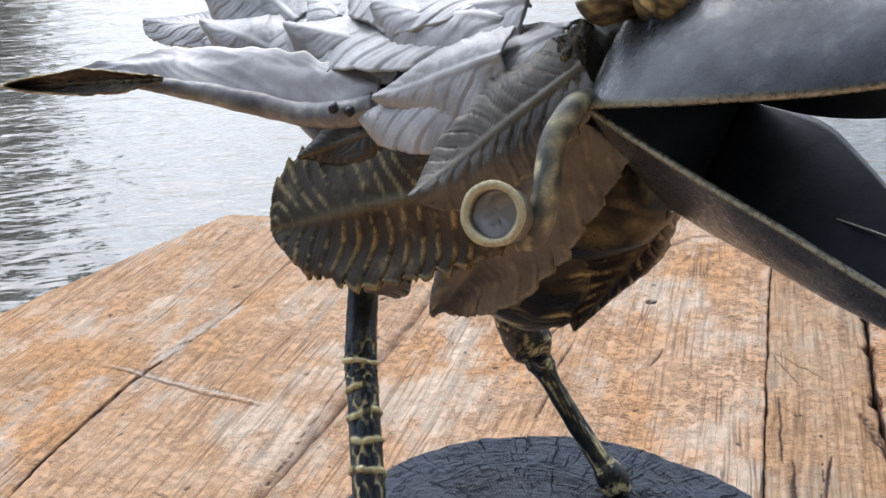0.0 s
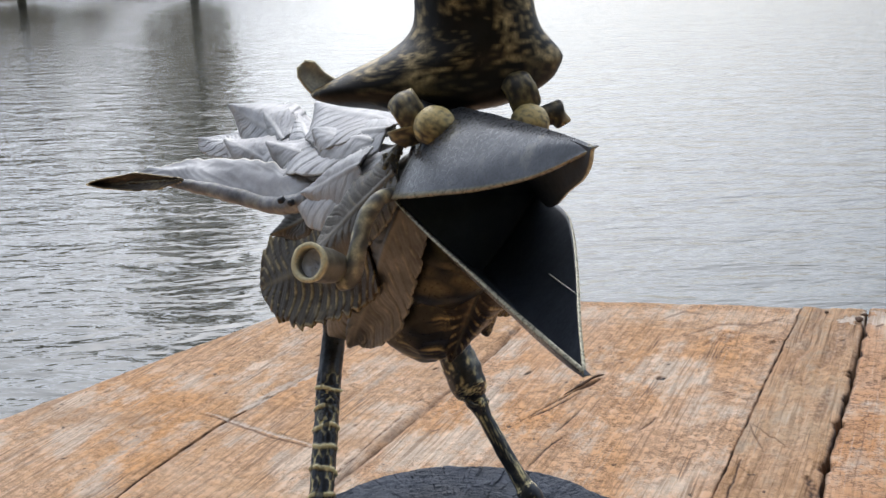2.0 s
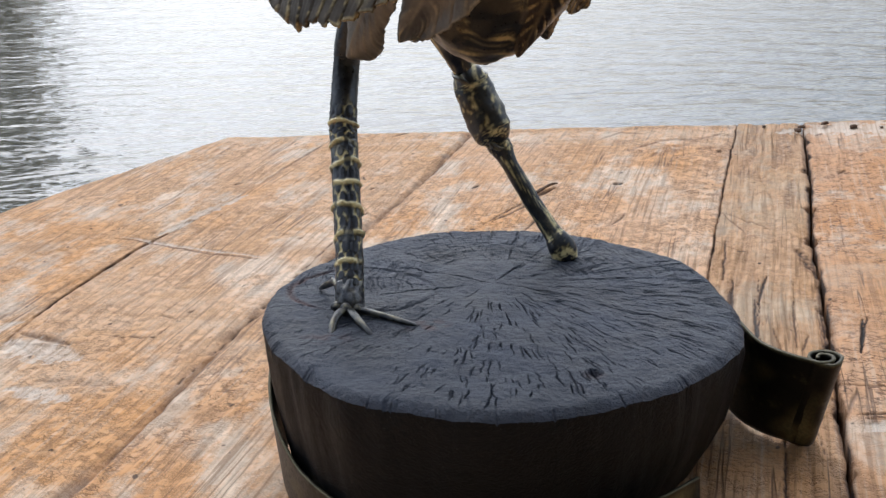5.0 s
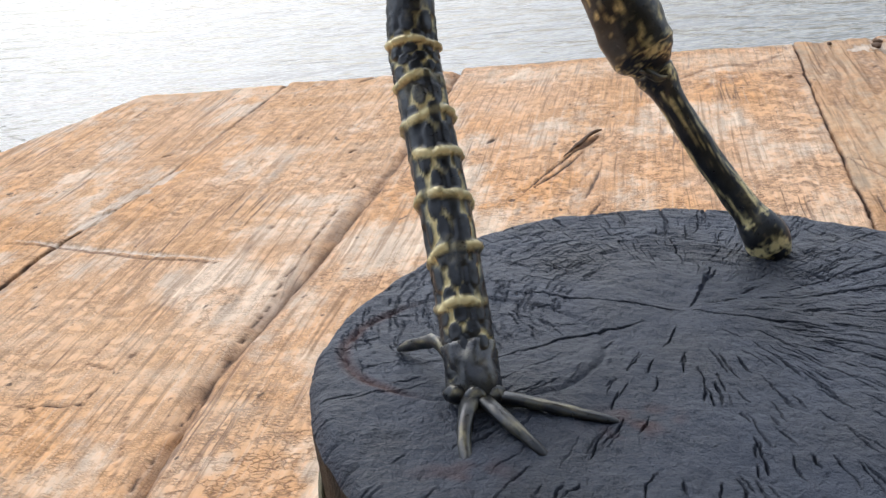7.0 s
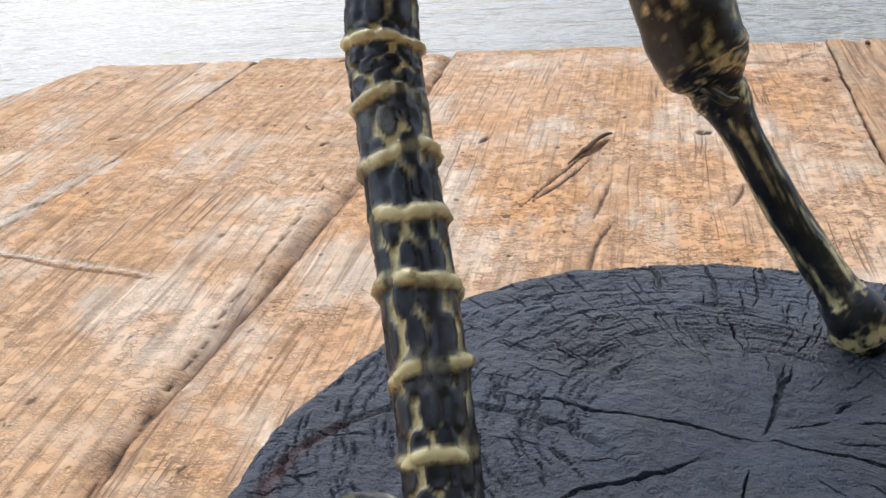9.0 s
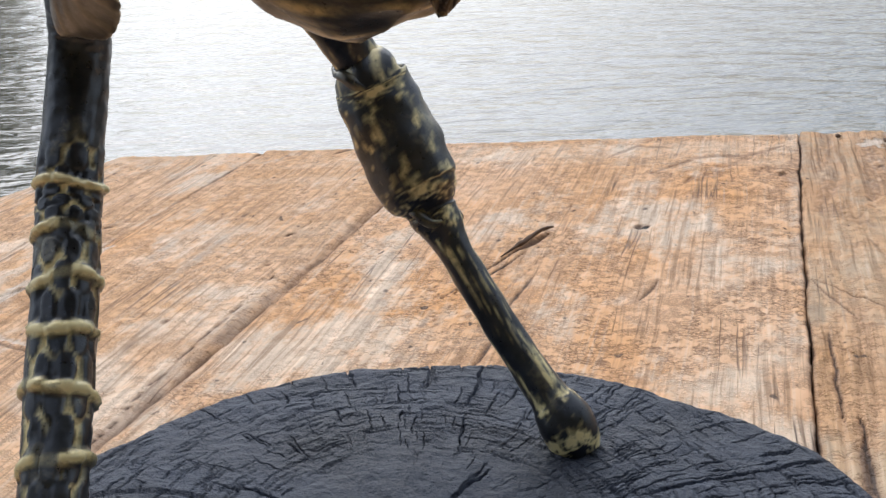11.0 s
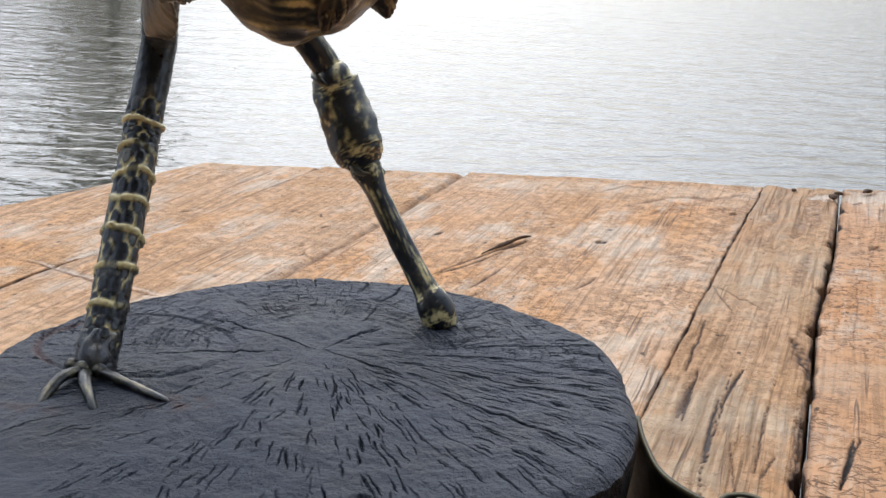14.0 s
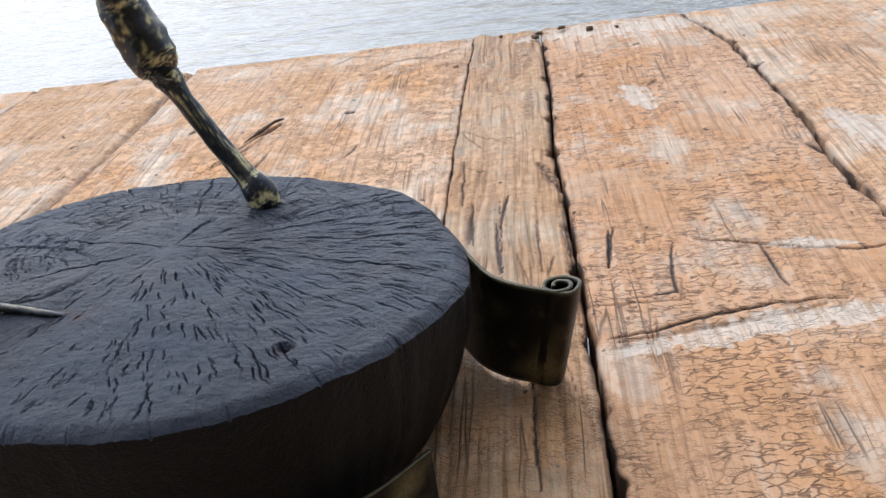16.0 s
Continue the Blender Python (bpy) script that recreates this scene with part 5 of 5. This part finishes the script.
tagged(statue, "welded dark metal bird sculpture with leaf feathers and open beak", "sculpture")

# ---- smoking pipe ----
pipe = tagged(new("smoking_pipe"), "curved metal smoking pipe with gold rim held in the beak", "smoking pipe")
stem = Shape()
tube(stem, spline([(0.120, 0.330, 0.3225, 0.0030), (0.1135, 0.3215, 0.3225, 0.0037), (0.107, 0.315, 0.314, 0.0039), (0.104, 0.308, 0.302, 0.0040), (0.100, 0.306, 0.292, 0.0044), (0.094, 0.305, 0.290, 0.0040)], 44), 20, lambda u, w: max(0.0, 0.05 + 1.2 * noise.noise(Vector((u * 14, math.cos(6.283 * w), math.sin(6.283 * w))))), 0, rough=0.12)
part("stem", stem, [PIPE], pipe)
bowl = Shape()
ba, bo = unit((-0.18, -0.90, 0.40)), np.array([0.090, 0.2865, 0.3055])
prof = [(-0.024, 0.0035), (-0.022, 0.0066), (-0.014, 0.0078), (-0.004, 0.0080), (-0.001, 0.0088), (0.0, 0.0086), (0.0, 0.0066), (-0.003, 0.0062), (-0.009, 0.0060), (-0.0105, 0.003), (-0.0107, 0.0006)]
p1 = unit(np.cross(ba, (0, 0, 1)))
p2 = np.cross(ba, p1)
vs, gs = [], []
for k, (h, r) in enumerate(prof):
    for j in range(36):
        w = 2 * math.pi * j / 36
        rr = r * (1 + 0.05 * noise.noise(Vector((math.cos(w) * 1.5, math.sin(w) * 1.5, k * 0.3))))
        vs.append(bo + ba * h + p1 * rr * math.cos(w) + p2 * rr * math.sin(w))
        gs.append(0.9 if 3 < k < 7 else (0.0 if k > 6 else 0.05))
bowl.add(vs, grid_faces(len(prof), 36, True) + [tuple(range(36)), tuple((len(prof) - 1) * 36 + j for j in range(36))], gs)
bowl_ob = part("bowl", bowl, [PIPE], pipe, "pipe bowl with a worn gold rim")
# disk added inside the bowl, its pale colour standing for the sky's reflection
bowl_sheen = Shape()
vs = [bo - ba * (0.0045 + 0.0012 * (1 - k / 6) + 0.0014 * noise.noise(Vector((k * 0.7, j * 0.35, 3.0)))) + (p1 * math.cos(2 * math.pi * j / 30) + p2 * math.sin(2 * math.pi * j / 30)) * 0.0064 * k / 6 for k in range(1, 7) for j in range(30)]
bowl_sheen.add(vs, grid_faces(6, 30, True) + [tuple(range(30))], 0.05)
part("bowl_sheen", bowl_sheen, [FEATHER], bowl_ob, "inside of the bowl, pale grey for the reflected sky")

# ---- hat ----
hat = tagged(new("hat"), "dark metal pirate hat with gold rubbed brim and curled tip", "hat")
hat.matrix_world = Matrix.Translation((-0.0090, 0.0029, -0.0144)) @ Matrix.Scale(1.035, 4)
LEVELS = [  # height, left and right end along x, depth, pointedness
    (0.3515, 0.146, 0.160, 0.004, 2.0), (0.3530, 0.130, 0.168, 0.016, 1.9), (0.3560, 0.113, 0.179, 0.024, 1.7), (0.3605, 0.097, 0.187, 0.028, 1.6), (0.3655, 0.083, 0.191, 0.029, 1.5), (0.3700, 0.080, 0.193, 0.0285, 1.5),
    (0.3745, 0.089, 0.191, 0.028, 1.55), (0.3790, 0.104, 0.188, 0.0275, 1.7), (0.3835, 0.1165, 0.1855, 0.0265, 1.85), (0.3880, 0.1245, 0.1840, 0.0255, 2.0), (0.3950, 0.1295, 0.1830, 0.0248, 2.1), (0.4100, 0.1315, 0.1825, 0.0242, 2.2), (0.4350, 0.1320, 0.1820, 0.0238, 2.2), (0.4550, 0.1340, 0.1800, 0.0225, 2.2), (0.4630, 0.1400, 0.1740, 0.0170, 2.2), (0.4655, 0.1500, 0.1640, 0.0070, 2.2)]
lev = spline(LEVELS, 110)
DIRF = unit((0.28, -0.96, 0))
hull = Shape()
vs, gs, nseg = [], [], 80
for i, (z, xl, xr, dep, pw) in enumerate(lev):
    mid, half = (xl + xr) / 2, (xr - xl) / 2
    for j in range(nseg):
        w = 2 * math.pi * j / nseg
        c, s = math.cos(w), math.sin(w)
        q = abs(c) ** (2 / 2.0) * (1 if c > 0 else -1)
        front = max(0.0, 1 - abs(q) ** pw) ** 0.62 * (1 if s > 0 else -1)
        x = mid + half * q
        y = 0.366 + (x - 0.15) * 0.29
        lump = 1 + 0.03 * noise.noise(Vector((c * 2, s * 2, z * 60)))
        p0 = np.array([x, y, z]) + DIRF * dep * 0.88 * front * lump
        p0[2] += 0.0008 * noise.noise(Vector((x * 60, s * 2, z * 60)))
        vs.append(p0)
        gs.append(max(0.0, -0.02 + 1.1 * noise.noise(Vector((x * 60, s * 3, z * 45))) + 0.9 * noise.noise(Vector(p0 * 330))) * max(0.0, min(1.0, (z - 0.362) / 0.012)))
hull.add(vs, grid_faces(110, nseg, True) + [tuple(range(nseg)), tuple(109 * nseg + j for j in range(nseg))], gs)
part("crown_and_brim", hull, [HATM], hat)
cr = Shape()
path = spline([(q[0] / 1.035 + 0.0087, q[1] / 1.035 - 0.0028, q[2] / 1.035 + 0.0139) for q in ((0.0960, 0.3660, 0.3655), (0.0843, 0.3660, 0.3672), (0.0787, 0.3665, 0.3700), (0.0743, 0.3672, 0.3738), (0.0713, 0.3676, 0.3782), (0.0686, 0.3672, 0.3822))], 40)
g, gl = np.zeros((40, 15, 3)), np.zeros((40, 15))
for i in range(40):
    u = i / 39
    for j in range(15):
        v = 2 * j / 14 - 1
        g[i, j] = path[i] + np.array([0.0034, 0.0020, 0.0026]) * v * (1.5 - 0.35 * u) * (1 - 0.5 * max(0.0, u - 0.85) / 0.15) + np.array([0.10, -0.35, 0.05]) * 0.006 * v * v
        gl[i, j] = 0.95 if abs(v) > 0.8 or i > 36 else 0.55 * u
shell(cr, g, 0.0015, gl)
part("brim_curl", cr, [PIPE], hat, "curled brim tip with gold edge")

# ---- water and far bank ----
LEVEL = -0.75


def level(x, y):
    return LEVEL - 0.11 * x + 0.012 * y


ws = Shape().add([(x, y, level(x, y)) for x, y in ((-1500, -1500), (1500, -1500), (1500, 1500), (-1500, 1500))], [(0, 1, 2, 3)])
water = part("water", ws, [WATER], None)
tagged(water, "rippled pale grey river water reflecting an overcast sky", "water", kind="structure")


def tree(az, dist, high, spread, seed, label="tall olive-brown tree on the far river bank"):
    """A tree on the bank: tapered trunk, limbs and a ragged crown of leaf clumps."""
    r = random.Random(seed)
    x0, y0 = math.sin(radians(az)) * dist, math.cos(radians(az)) * dist
    z0 = level(x0, y0) + 0.3
    top = tagged(new("bank_tree"), label, "tree", group="trees along the river")
    top.matrix_world = pose(x0, y0, z0)
    tr = Shape()
    tube(tr, spline([(0, 0, -1, 0.12), (0.1, 0, high * 0.3, 0.10), (-0.1, 0.1, high * 0.65, 0.07), (0, 0, high * 0.95, 0.05)], 20), 12)
    for _ in range(9):
        h, a = r.uniform(0.3, 0.8) * high, r.uniform(0, 6.28)
        e = spread * r.uniform(0.5, 0.9)
        tube(tr, spline([(0, 0, h, 0.1), (e * 0.5 * math.cos(a), e * 0.5 * math.sin(a), h + 0.6, 0.06), (e * math.cos(a), e * math.sin(a), h + 1.4, 0.02)], 8), 7)
    part("trunk", tr, [BARK], top)
    cr = Shape()
    for _ in range(4200):
        h = r.uniform(0.03, 1.0)
        a, e = r.uniform(0, 6.28), spread * math.sqrt(r.random()) * (0.35 + 0.9 * math.sin(math.pi * min(1, h * 0.95))) * (0.8 + 0.4 * noise.noise(Vector((h * 5, seed, 0))))
        c = Vector((e * math.cos(a), e * math.sin(a), h * high))
        u = Vector((r.gauss(0, 1), r.gauss(0, 1), r.gauss(0, 1))).normalized() * r.uniform(0.08, 0.2)
        v = u.orthogonal().normalized() * r.uniform(0.06, 0.14)
        cr.add([c - u, c + v, c + u, c - v], [(0, 1, 2, 3)])
    part("crown", cr, [LEAVES], top)


for az, dist, high, spread, seed in ((-27.6, 26, 10.0, 1.6, 1), (-36.5, 28, 3.0, 2.4, 2), (-44, 30, 3.2, 3.0, 3), (-56, 30, 3.6, 3.0, 4), (-31.5, 70, 7, 3.0, 5)):
    tree(az, dist, high, spread, seed)
bk = Shape()
pts = [(math.sin(radians(a)) * d, math.cos(radians(a)) * d) for a, d in ((-85, 26), (-60, 27), (-45, 28), (-35, 30), (-31, 27), (-26, 26), (-24, 40), (-18, 90), (0, 200))]
rows = []
for k, (x, y) in enumerate(pts):
    n0 = unit((x, y))
    rows += [(x, y, level(x, y) - 0.3), (x + n0[0] * 1.5, y + n0[1] * 1.5, level(x, y) + 0.5), (x + n0[0] * 40, y + n0[1] * 40, level(x, y) + 1.2)]
bk.add(rows, grid_faces(len(pts), 3))
tagged(part("ground_bank", bk, [BANK], None), "low earthy far bank of the river", "bank", kind="structure")

# ---- unseen near bank and trees, added behind the jetty to darken front faces ----
for k, az in enumerate((108, 127, 146, 165, 184, 203, 222, 241)):
    tree(az, 8.5 + 0.6 * (k % 3), 7.5 + 0.8 * (k % 2), 2.3, 11 + k, "unseen olive-brown tree added behind the camera to block light")
nb = Shape()
rows = []
for a in range(100, 251, 10):
    n0 = (math.sin(radians(a)), math.cos(radians(a)))
    rows += [(n0[0] * d, n0[1] * d, level(n0[0] * d, n0[1] * d) + h) for d, h in ((5.5, -0.3), (7.0, 0.35), (40.0, 1.6))]
nb.add(rows, grid_faces(16, 3))
tagged(part("ground_unseen_shore", nb, [BANK], None), "unseen low earthy bank added behind the jetty", "bank", kind="structure")
